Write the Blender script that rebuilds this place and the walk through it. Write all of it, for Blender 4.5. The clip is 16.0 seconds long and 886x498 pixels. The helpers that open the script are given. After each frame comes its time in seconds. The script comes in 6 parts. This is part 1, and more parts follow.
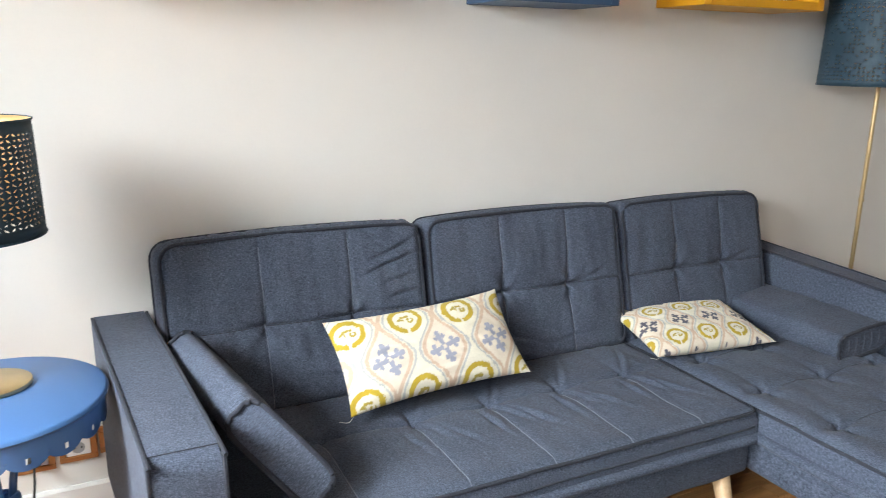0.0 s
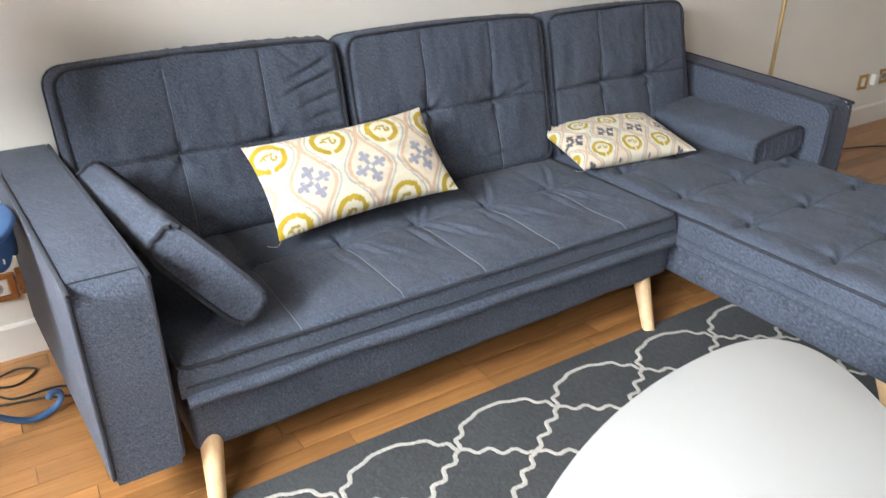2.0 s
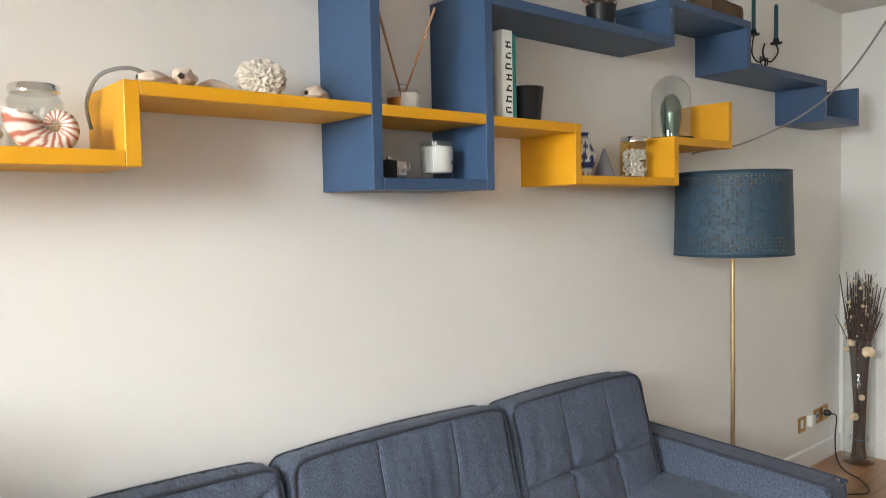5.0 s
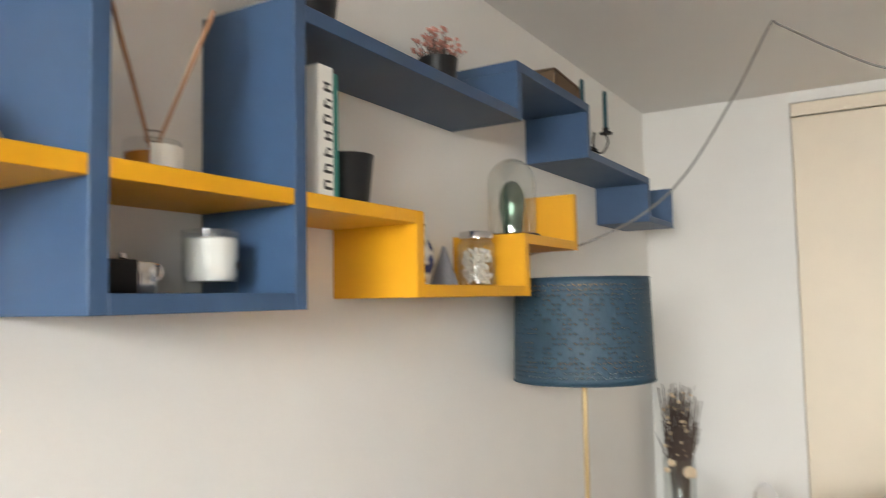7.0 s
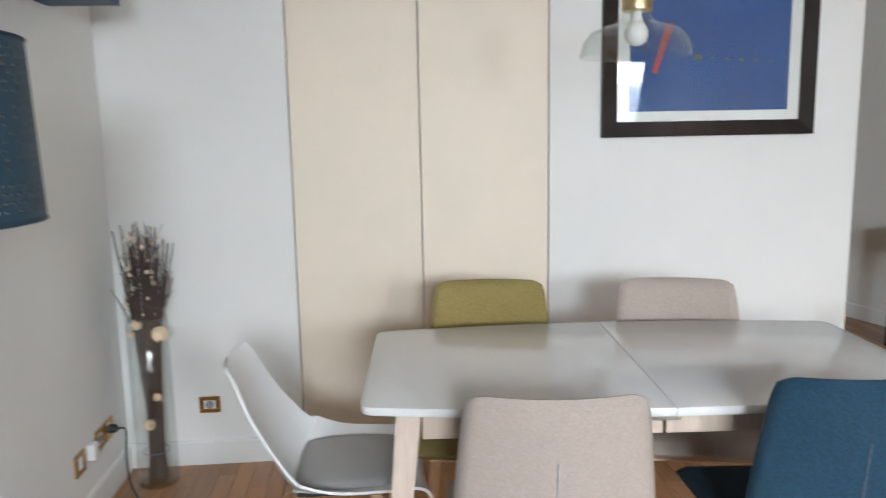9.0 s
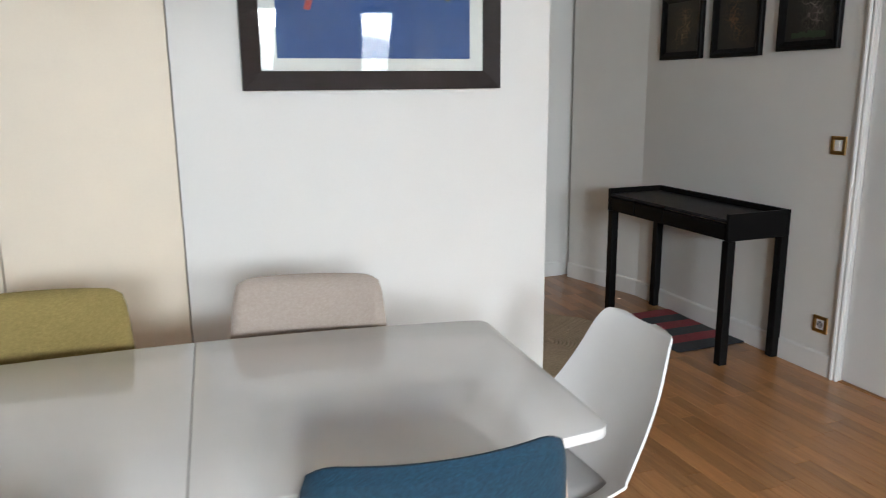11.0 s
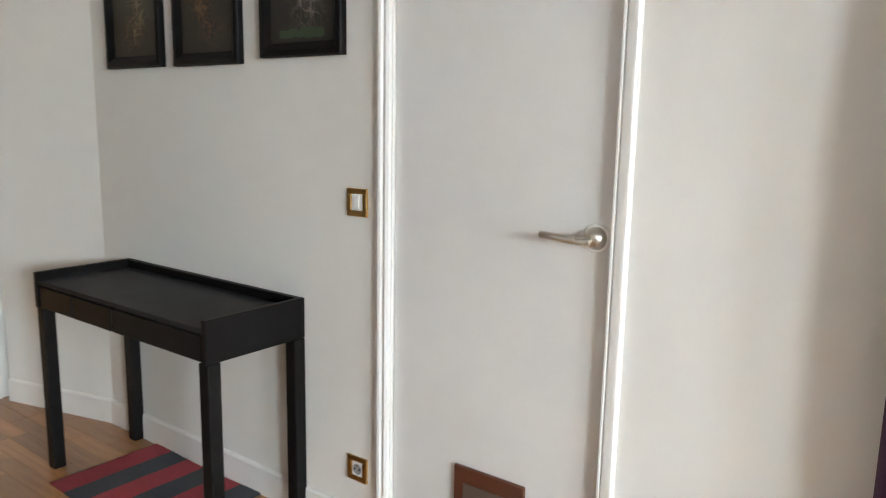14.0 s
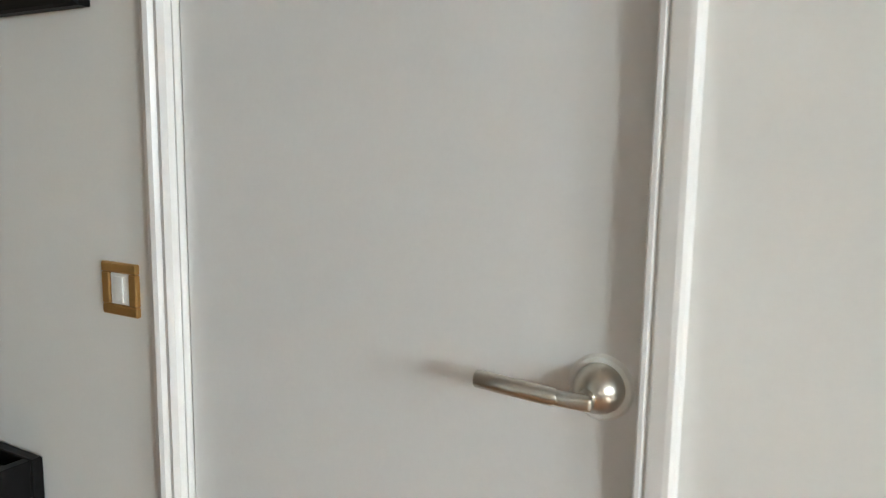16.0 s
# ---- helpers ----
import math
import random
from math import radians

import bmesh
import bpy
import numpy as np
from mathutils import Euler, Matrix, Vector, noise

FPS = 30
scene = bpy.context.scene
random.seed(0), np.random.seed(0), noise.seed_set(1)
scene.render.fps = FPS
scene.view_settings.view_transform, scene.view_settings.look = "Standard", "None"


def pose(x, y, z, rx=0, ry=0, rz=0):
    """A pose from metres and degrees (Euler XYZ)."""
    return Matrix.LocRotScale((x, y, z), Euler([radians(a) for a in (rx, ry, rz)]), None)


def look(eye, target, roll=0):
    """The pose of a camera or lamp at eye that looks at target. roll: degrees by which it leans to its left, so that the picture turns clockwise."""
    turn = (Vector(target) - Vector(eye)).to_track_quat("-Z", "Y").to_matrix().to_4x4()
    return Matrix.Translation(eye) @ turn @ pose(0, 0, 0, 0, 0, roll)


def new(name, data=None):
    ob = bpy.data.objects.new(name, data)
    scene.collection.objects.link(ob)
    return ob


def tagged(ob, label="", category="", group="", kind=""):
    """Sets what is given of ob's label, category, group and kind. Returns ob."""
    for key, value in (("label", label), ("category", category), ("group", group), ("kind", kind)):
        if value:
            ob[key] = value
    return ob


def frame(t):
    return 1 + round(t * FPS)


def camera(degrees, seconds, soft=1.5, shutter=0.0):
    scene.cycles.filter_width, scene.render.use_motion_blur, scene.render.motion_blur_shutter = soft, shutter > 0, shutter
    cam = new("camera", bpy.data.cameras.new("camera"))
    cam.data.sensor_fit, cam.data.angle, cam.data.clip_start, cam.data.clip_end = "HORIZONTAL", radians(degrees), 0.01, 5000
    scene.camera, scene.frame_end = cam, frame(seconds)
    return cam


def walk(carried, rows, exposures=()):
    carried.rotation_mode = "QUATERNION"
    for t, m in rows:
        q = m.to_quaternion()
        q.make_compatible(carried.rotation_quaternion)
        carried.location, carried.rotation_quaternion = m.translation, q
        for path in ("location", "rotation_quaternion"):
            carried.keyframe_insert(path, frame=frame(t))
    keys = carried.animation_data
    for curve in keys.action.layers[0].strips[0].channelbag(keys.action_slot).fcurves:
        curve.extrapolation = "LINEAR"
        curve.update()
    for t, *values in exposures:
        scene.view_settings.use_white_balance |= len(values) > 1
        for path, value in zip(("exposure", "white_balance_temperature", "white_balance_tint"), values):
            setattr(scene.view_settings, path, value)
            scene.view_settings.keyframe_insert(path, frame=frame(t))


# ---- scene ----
cam = camera(61.6, 16.0, soft=0.7, shutter=0.3)
PATH = [
    (0, (0.503, 0.095, 1.305), (1.367, 1.829, 0.809), 0.7),
    (0.5, (0.477, 0.113, 1.304), (1.241, 1.886, 0.781), 0.7),
    (1, (0.483, 0.109, 1.298), (1.241, 1.872, 0.735), 0.1),
    (1.5, (0.505, 0.112, 1.268), (1.36, 1.769, 0.547), -0.2),
    (2, (0.521, 0.1, 1.232), (1.475, 1.614, 0.339), -0.1),
    (2.5, (0.537, 0.077, 1.22), (1.559, 1.5, 0.256), 0.0),
    (3, (0.556, 0.047, 1.232), (1.663, 1.424, 0.294), 0.2),
    (3.5, (0.601, 0.103, 1.269), (1.821, 1.494, 0.509), 0.3),
    (4, (0.605, 0.243, 1.332), (1.887, 1.688, 0.815), 0.5),
    (4.5, (0.585, 0.424, 1.392), (1.885, 1.92, 1.125), 0.1),
    (4.7, (0.579, 0.471, 1.401), (1.87, 1.989, 1.228), -0.5),
    (6.8, (1.022, 1.109, 1.485), (2.632, 2.284, 1.658), -0.6),
    (7, (1.08, 1.159, 1.483), (2.791, 2.186, 1.62), -1.1),
    (7.5, (1.313, 1.235, 1.452), (3.161, 1.998, 1.473), -1.2),
    (8, (1.552, 1.246, 1.436), (3.457, 1.846, 1.333), -0.3),
    (8.5, (1.791, 1.239, 1.403), (3.762, 1.513, 1.198), -0.4),
    (9, (2.007, 1.19, 1.366), (3.975, 1.024, 1.055), -1.1),
    (9.2, (2.068, 1.146, 1.358), (4.016, 0.872, 0.997), -0.9),
    (11.3, (2.597, 0.427, 1.335), (4.396, -0.347, 0.929), -0.6),
    (11.5, (2.656, 0.355, 1.332), (4.426, -0.489, 0.941), -0.5),
    (12, (2.824, 0.125, 1.331), (4.511, -0.888, 0.974), 1.1),
    (12.5, (3.028, -0.062, 1.315), (4.555, -1.303, 0.956), 1.6),
    (13, (3.245, -0.24, 1.327), (4.572, -1.69, 0.956), 0.6),
    (13.5, (3.387, -0.483, 1.316), (4.633, -2.006, 0.957), 0.7),
    (14, (3.503, -0.702, 1.307), (4.684, -2.28, 0.965), 1.1),
    (14.5, (3.672, -0.9, 1.316), (4.677, -2.594, 0.967), 0.4),
    (15, (3.796, -1.086, 1.31), (4.68, -2.848, 0.975), 0.2),
    (15.5, (3.894, -1.34, 1.316), (4.842, -3.075, 1.015), 1.4),
    (16, (4.018, -1.549, 1.296), (4.995, -3.27, 1.011), 0.9),
]
LIGHT = [(0, 0.02, 6420, 7), (1, -0.08, 6430, 7), (2, 0.08, 6700, 8), (3, 0.14, 7050, 10), (3.5, 0.26, 6900, 9), (4.5, 0.12, 6600, 6), (7, 0.34, 6770, 7), (8, 0.24, 6050, 4), (9, 0.16, 5950, 6),
         (11.5, 0.24, 6150, 6), (12.5, 0.58, 6580, 8), (13.5, 1.0, 6250, 6), (14, 1.05, 6100, 4), (15, 0.92, 6120, 2), (16, 0.76, 6100, 1)]
walk(cam, [(t, look(eye, target, roll)) for t, eye, target, roll in PATH], LIGHT)


# ---- world and large lights ----
world = bpy.data.worlds.new("sky")
scene.world = world
world.use_nodes = True
_wn = world.node_tree.nodes
_sky = _wn.new("ShaderNodeTexSky")
_sky.sky_type = "NISHITA"
_sky.sun_disc = False
_sky.sun_elevation = radians(48)
_sky.sun_rotation = radians(215)
world.node_tree.links.new(_sky.outputs[0], _wn["Background"].inputs[0])
_wn["Background"].inputs[1].default_value = 0.1

sun = new("sun", bpy.data.lights.new("sun", "SUN"))
sun.data.energy, sun.data.angle, sun.data.color = 0.8, radians(20), (1.0, 0.96, 0.9)
sun.matrix_world = look((-6, -8, 11), (0, 0, 0))

# room, in metres
XW, XE, YS, YN, HC = -0.9, 5.052, -2.28, 2.265, 2.47
W1 = (0.35, 1.55, 0.35, 2.3)       # west windows: y0, y1, z0, z1
W3 = (-0.85, -0.15, 0.35, 2.3)
W2 = (-2.15, -1.65, 0.1, 2.3)     # narrow west window by the corner


def window_light(name, w, power, tall, mid, aim, spread):
    lamp = new(name, bpy.data.lights.new(name, "AREA"))
    lamp.data.shape, lamp.data.size, lamp.data.size_y = "RECTANGLE", 0.85 * (w[1] - w[0]) - 0.1, tall
    lamp.data.spread = radians(spread)
    lamp.data.energy, lamp.data.color = power, (0.93, 0.97, 1.0)
    c = Vector((XW - 0.22, (w[0] + w[1]) / 2, mid))
    lamp.matrix_world = look(c, c + Vector(aim))


window_light("daylight_west", W1, 68, 0.7, 1.85, (1, -0.1, -0.62), 112)
window_light("daylight_middle", W3, 42, 0.8, 1.85, (1, 0.0, -0.8), 112)
window_light("daylight_corner", W2, 20, 1.0, 1.75, (1, 0.15, -0.8), 104)
# added lamp at an unseen hall window, assumed from cool light on the casing
lamp = new("unseen_hall_daylight", bpy.data.lights.new("unseen_hall_daylight", "AREA"))
lamp.data.shape, lamp.data.size, lamp.data.size_y = "RECTANGLE", 0.55, 0.65
lamp.data.energy, lamp.data.color = 0.12, (0.93, 0.97, 1.0)
lamp.matrix_world = look((6.2, 1.33, 1.85), (6.2, 0.33, 1.45))


# ---- materials ----
def nodes_of(name):
    m = bpy.data.materials.new(name)
    m.use_nodes = True
    nt = m.node_tree
    return m, nt, nt.nodes["Principled BSDF"]


def add(nt, kind, **values):
    n = nt.nodes.new(kind)
    for k, v in values.items():
        n.inputs[k].default_value = v
    return n


def mat(name, col, rough=0.5, metal=0.0, var=0.1, scale=5.0, fine=90.0, bump=0.06, stretch=(1, 1, 1), sheen=0.0, coat=0.0, rvar=0.08, fvar=0.5):
    """A painted, plastic, metal or cloth surface: broad blotches, fine grain, a little relief."""
    m, nt, b = nodes_of(name)
    link = nt.links.new
    tc = add(nt, "ShaderNodeTexCoord")
    mp = add(nt, "ShaderNodeMapping", Scale=stretch)
    link(tc.outputs["Object"], mp.inputs["Vector"])
    big = add(nt, "ShaderNodeTexNoise", Scale=scale, Detail=3.0, Roughness=0.6)
    small = add(nt, "ShaderNodeTexNoise", Scale=fine, Detail=4.0, Roughness=0.7)
    link(tc.outputs["Object"], big.inputs["Vector"])
    link(mp.outputs[0], small.inputs["Vector"])
    s = add(nt, "ShaderNodeMath")
    s.operation = "MULTIPLY_ADD"
    s.inputs[1].default_value = fvar
    link(small.outputs["Fac"], s.inputs[0])
    link(big.outputs["Fac"], s.inputs[2])
    ramp = add(nt, "ShaderNodeMapRange")
    ramp.inputs["From Min"].default_value = 0.35 + 0.5 * fvar - 0.2
    ramp.inputs["From Max"].default_value = 0.65 + 0.5 * fvar + 0.0
    ramp.inputs["To Min"].default_value = 1 - var
    ramp.inputs["To Max"].default_value = 1 + var
    link(s.outputs[0], ramp.inputs["Value"])
    mul = add(nt, "ShaderNodeVectorMath")
    mul.operation = "SCALE"
    mul.inputs[0].default_value = col
    link(ramp.outputs[0], mul.inputs["Scale"])
    link(mul.outputs[0], b.inputs["Base Color"])
    rr = add(nt, "ShaderNodeMapRange")
    rr.inputs["To Min"].default_value = max(0.02, rough - rvar)
    rr.inputs["To Max"].default_value = min(1, rough + rvar)
    link(big.outputs["Fac"], rr.inputs["Value"])
    link(rr.outputs[0], b.inputs["Roughness"])
    b.inputs["Metallic"].default_value = metal
    b.inputs["Sheen Weight"].default_value = sheen
    b.inputs["Coat Weight"].default_value = coat
    if bump:
        bp = add(nt, "ShaderNodeBump", Strength=bump, Distance=0.01)
        link(small.outputs["Fac"], bp.inputs["Height"])
        link(bp.outputs[0], b.inputs["Normal"])
    return m


def wood(name, a, c, rough=0.4, along=(1, 0, 0), rand=None, ring=14.0, coat=0.0):
    """Wood with stretched grain; rand takes tone from the object or the island."""
    m, nt, b = nodes_of(name)
    link = nt.links.new
    tc = add(nt, "ShaderNodeTexCoord")
    st = [1.2 if k else 22.0 for k in along]
    mp = add(nt, "ShaderNodeMapping", Scale=st)
    link(tc.outputs["Object"], mp.inputs["Vector"])
    source = mp.outputs[0]
    if rand:
        r = add(nt, "ShaderNodeObjectInfo" if rand == "object" else "ShaderNodeNewGeometry")
        ro = r.outputs["Random" if rand == "object" else "Random Per Island"]
        sh = add(nt, "ShaderNodeVectorMath")
        sh.operation = "SCALE"
        sh.inputs[0].default_value = (37, 19, 53)
        link(ro, sh.inputs["Scale"])
        ad = add(nt, "ShaderNodeVectorMath")
        link(source, ad.inputs[0])
        link(sh.outputs[0], ad.inputs[1])
        source = ad.outputs[0]
    g = add(nt, "ShaderNodeTexNoise", Scale=2.2, Detail=6.0, Roughness=0.65, Distortion=0.4)
    link(source, g.inputs["Vector"])
    f = add(nt, "ShaderNodeTexNoise", Scale=ring, Detail=3.0, Roughness=0.7)
    link(source, f.inputs["Vector"])
    mix = add(nt, "ShaderNodeMath")
    mix.operation = "MULTIPLY_ADD"
    mix.inputs[1].default_value = 0.45
    link(f.outputs["Fac"], mix.inputs[0])
    link(g.outputs["Fac"], mix.inputs[2])
    cr = add(nt, "ShaderNodeValToRGB")
    cr.color_ramp.elements[0].position, cr.color_ramp.elements[0].color = 0.45, (*a, 1)
    cr.color_ramp.elements[1].position, cr.color_ramp.elements[1].color = 0.95, (*c, 1)
    link(mix.outputs[0], cr.inputs["Fac"])
    out = cr.outputs["Color"]
    if rand:
        mr = add(nt, "ShaderNodeMapRange")
        mr.inputs["To Min"].default_value, mr.inputs["To Max"].default_value = 0.74, 1.22
        link(ro, mr.inputs["Value"])
        sc = add(nt, "ShaderNodeVectorMath")
        sc.operation = "SCALE"
        link(out, sc.inputs[0])
        link(mr.outputs[0], sc.inputs["Scale"])
        out = sc.outputs[0]
    link(out, b.inputs["Base Color"])
    rr = add(nt, "ShaderNodeMapRange")
    rr.inputs["To Min"].default_value, rr.inputs["To Max"].default_value = rough - 0.08, rough + 0.1
    link(g.outputs["Fac"], rr.inputs["Value"])
    link(rr.outputs[0], b.inputs["Roughness"])
    b.inputs["Coat Weight"].default_value = coat
    bp = add(nt, "ShaderNodeBump", Strength=0.06, Distance=0.004)
    link(f.outputs["Fac"], bp.inputs["Height"])
    link(bp.outputs[0], b.inputs["Normal"])
    return m


def cloth(name, dark, light, scale=430.0, rough=0.95, bump=0.2, sheen=0.04, streak=0.1):
    """Woven cloth: crossed stretched noise for the threads, broad fading."""
    m, nt, b = nodes_of(name)
    link = nt.links.new
    tc = add(nt, "ShaderNodeTexCoord")
    threads = []
    for st in ((1, 0.22, 0.22), (0.22, 1, 1)):
        mp = add(nt, "ShaderNodeMapping", Scale=st)
        link(tc.outputs["Object"], mp.inputs["Vector"])
        n = add(nt, "ShaderNodeTexNoise", Scale=scale, Detail=2.0, Roughness=0.6)
        link(mp.outputs[0], n.inputs["Vector"])
        threads.append(n)
    big = add(nt, "ShaderNodeTexNoise", Scale=7.0, Detail=3.0)
    link(tc.outputs["Object"], big.inputs["Vector"])
    av = add(nt, "ShaderNodeMath")
    av.operation = "MULTIPLY"
    link(threads[0].outputs["Fac"], av.inputs[0])
    link(threads[1].outputs["Fac"], av.inputs[1])
    s = add(nt, "ShaderNodeMath")
    s.operation = "MULTIPLY_ADD"
    s.inputs[1].default_value = streak
    link(big.outputs["Fac"], s.inputs[0])
    link(av.outputs[0], s.inputs[2])
    cr = add(nt, "ShaderNodeValToRGB")
    cr.color_ramp.elements[0].position, cr.color_ramp.elements[0].color = 0.17, (*dark, 1)
    cr.color_ramp.elements[1].position, cr.color_ramp.elements[1].color = 0.48, (*light, 1)
    link(s.outputs[0], cr.inputs["Fac"])
    link(cr.outputs["Color"], b.inputs["Base Color"])
    b.inputs["Roughness"].default_value = rough
    b.inputs["Sheen Weight"].default_value = sheen
    bp = add(nt, "ShaderNodeBump", Strength=bump, Distance=0.002)
    link(av.outputs[0], bp.inputs["Height"])
    link(bp.outputs[0], b.inputs["Normal"])
    return m


def painted(name, rough=0.9, sheen=0.0, bump=0.15):
    """Colour from the mesh's colour layer, with woven relief."""
    m, nt, b = nodes_of(name)
    link = nt.links.new
    at = add(nt, "ShaderNodeAttribute")
    at.attribute_name = "tint"
    tc = add(nt, "ShaderNodeTexCoord")
    n = add(nt, "ShaderNodeTexNoise", Scale=350.0, Detail=2.0)
    link(tc.outputs["Object"], n.inputs["Vector"])
    mr = add(nt, "ShaderNodeMapRange")
    mr.inputs["To Min"].default_value, mr.inputs["To Max"].default_value = 0.82, 1.12
    link(n.outputs["Fac"], mr.inputs["Value"])
    sc = add(nt, "ShaderNodeVectorMath")
    sc.operation = "SCALE"
    link(at.outputs["Color"], sc.inputs[0])
    link(mr.outputs[0], sc.inputs["Scale"])
    link(sc.outputs[0], b.inputs["Base Color"])
    b.inputs["Roughness"].default_value = rough
    b.inputs["Sheen Weight"].default_value = sheen
    bp = add(nt, "ShaderNodeBump", Strength=bump, Distance=0.002)
    link(n.outputs["Fac"], bp.inputs["Height"])
    link(bp.outputs[0], b.inputs["Normal"])
    return m


def glass(name, col=(1, 1, 1), rough=0.01, ior=1.45):
    m, nt, b = nodes_of(name)
    b.inputs["Base Color"].default_value = (*col, 1)
    b.inputs["Transmission Weight"].default_value = 1
    b.inputs["Roughness"].default_value = rough
    b.inputs["IOR"].default_value = ior
    return m


def thin_glass(name, lo=0.03, hi=0.65):
    """A thin clear wall of glass: seen straight through, with gloss by angle."""
    m, nt, b = nodes_of(name)
    out = nt.nodes["Material Output"]
    clear = add(nt, "ShaderNodeBsdfTransparent", Color=(0.965, 0.975, 0.97, 1))
    gloss = add(nt, "ShaderNodeBsdfGlossy", Roughness=0.02)
    lw = add(nt, "ShaderNodeLayerWeight", Blend=0.3)
    pw = add(nt, "ShaderNodeMath")
    pw.operation, pw.inputs[1].default_value = "POWER", 3.0
    nt.links.new(lw.outputs["Facing"], pw.inputs[0])
    fr = add(nt, "ShaderNodeMapRange")
    fr.inputs["To Min"].default_value, fr.inputs["To Max"].default_value = lo, hi
    nt.links.new(pw.outputs[0], fr.inputs["Value"])
    mix = add(nt, "ShaderNodeMixShader")
    nt.links.new(fr.outputs[0], mix.inputs[0])
    nt.links.new(clear.outputs[0], mix.inputs[1])
    nt.links.new(gloss.outputs[0], mix.inputs[2])
    nt.links.new(mix.outputs[0], out.inputs["Surface"])
    nt.nodes.remove(b)
    return m


M_WALL = mat("wall_paint", (0.76, 0.745, 0.71), 0.75, var=0.025, scale=1.4, fine=160, bump=0.05)
M_CEIL = mat("ceiling_paint", (0.74, 0.73, 0.71), 0.85, var=0.02, scale=1.5, fine=140, bump=0.04)
M_TRIM = mat("white_gloss_paint", (0.79, 0.775, 0.75), 0.35, var=0.03, scale=4, fine=60, bump=0.02)
M_DOOR = mat("door_paint", (0.71, 0.7, 0.685), 0.5, var=0.03, scale=2.5, fine=120, bump=0.03)
M_CLOSET = mat("cream_panel", (0.76, 0.665, 0.53), 0.55, var=0.035, scale=3.0, fine=120, bump=0.03)
M_OAK = wood("oak_parquet", (0.225, 0.094, 0.03), (0.43, 0.21, 0.077), 0.3, (1, 0, 0), "object", coat=0.15)
M_OAK2 = wood("oak_parquet_rest", (0.225, 0.094, 0.03), (0.43, 0.21, 0.077), 0.3, (1, 0, 0), "island", coat=0.15)
M_JOINT = mat("dark_joint", (0.06, 0.035, 0.02), 0.8)
M_BEECH = wood("pale_beech", (0.56, 0.36, 0.19), (0.74, 0.53, 0.33), 0.45, (0, 0, 1))
M_BEECH2 = wood("beech_legs", (0.42, 0.23, 0.11), (0.58, 0.36, 0.19), 0.45, (0, 0, 1))
M_WASHED = wood("washed_beech", (0.52, 0.4, 0.31), (0.68, 0.55, 0.45), 0.45, (0, 0, 1))
M_BIRCH = wood("birch_veneer", (0.45, 0.26, 0.1), (0.57, 0.35, 0.15), 0.45, (0, 0, 1))
M_SOFA = cloth("blue_grey_weave", (0.018, 0.025, 0.043), (0.11, 0.134, 0.192), scale=600, sheen=0.04, bump=0.3)
M_SOFAD = cloth("dark_weave", (0.035, 0.042, 0.062), (0.08, 0.095, 0.13))
M_PIPE = cloth("piping_cloth", (0.014, 0.017, 0.027), (0.035, 0.041, 0.06))
M_THREAD = mat("seam_thread", (0.15, 0.17, 0.22), 0.9)
M_PILLOW = painted("printed_cotton", 0.92, 0.15)
M_YELLOW = mat("yellow_lacquer", (0.64, 0.305, 0.005), 0.5, var=0.03, bump=0.02)
M_BLUE = mat("blue_lacquer", (0.034, 0.074, 0.152), 0.5, var=0.06, bump=0.02)
M_TBLUE = mat("sky_blue_enamel", (0.062, 0.155, 0.36), 0.4, var=0.04, bump=0.02)
M_SHADE = mat("petrol_shade", (0.015, 0.043, 0.068), 0.6, var=0.08)
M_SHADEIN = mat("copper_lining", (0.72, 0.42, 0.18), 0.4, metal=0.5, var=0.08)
M_BRASS = mat("brushed_brass", (0.6, 0.46, 0.25), 0.34, metal=1.0, var=0.05, stretch=(1, 1, 0.05), bump=0.02)
M_GOLD = mat("gold_plate", (0.6, 0.36, 0.13), 0.3, metal=1.0, var=0.06, bump=0.01)
M_BRONZE = mat("bronze_plate", (0.4, 0.19, 0.07), 0.4, metal=0.6, var=0.08, bump=0.02)
M_PLASTIC = mat("white_plastic", (0.78, 0.77, 0.74), 0.35, var=0.02, bump=0.0)
M_SHELLW = mat("white_shell_plastic", (0.75, 0.74, 0.73), 0.38, var=0.02, bump=0.0)
M_GREYPAD = mat("grey_leatherette", (0.33, 0.32, 0.31), 0.55, var=0.06, bump=0.05)
M_NICKEL = mat("satin_nickel", (0.58, 0.55, 0.49), 0.33, metal=1.0, var=0.04, bump=0.01)
M_BLACK = mat("black_wood", (0.005, 0.0046, 0.0046), 0.42, var=0.2, stretch=(0.1, 1, 1), bump=0.05)
M_BLKTOP = mat("black_table_top", (0.018, 0.0175, 0.019), 0.5, var=0.15, bump=0.04)
M_FRAME = mat("dark_wenge", (0.02, 0.014, 0.012), 0.45, var=0.25, stretch=(1, 0.06, 1), bump=0.08)
for _m in (M_BLACK, M_BLKTOP, M_FRAME):
    _m.node_tree.nodes["Principled BSDF"].inputs["Specular IOR Level"].default_value = 0.1
M_RUBBER = mat("black_rubber", (0.012, 0.012, 0.012), 0.55, var=0.1)
M_GREYCORD = mat("grey_textile_cord", (0.2, 0.19, 0.18), 0.85, var=0.2, fine=300)
M_TTOP = mat("white_lacquer_top", (0.7, 0.685, 0.665), 0.11, var=0.015, bump=0.0, rvar=0.03)
M_CTOP = mat("matt_white_top", (0.45, 0.465, 0.475), 0.45, var=0.015, bump=0.0)
M_BEIGE = cloth("beige_linen", (0.32, 0.262, 0.222), (0.42, 0.35, 0.3), scale=620)
M_OLIVE = cloth("olive_cloth", (0.19, 0.138, 0.04), (0.285, 0.215, 0.075), scale=620)
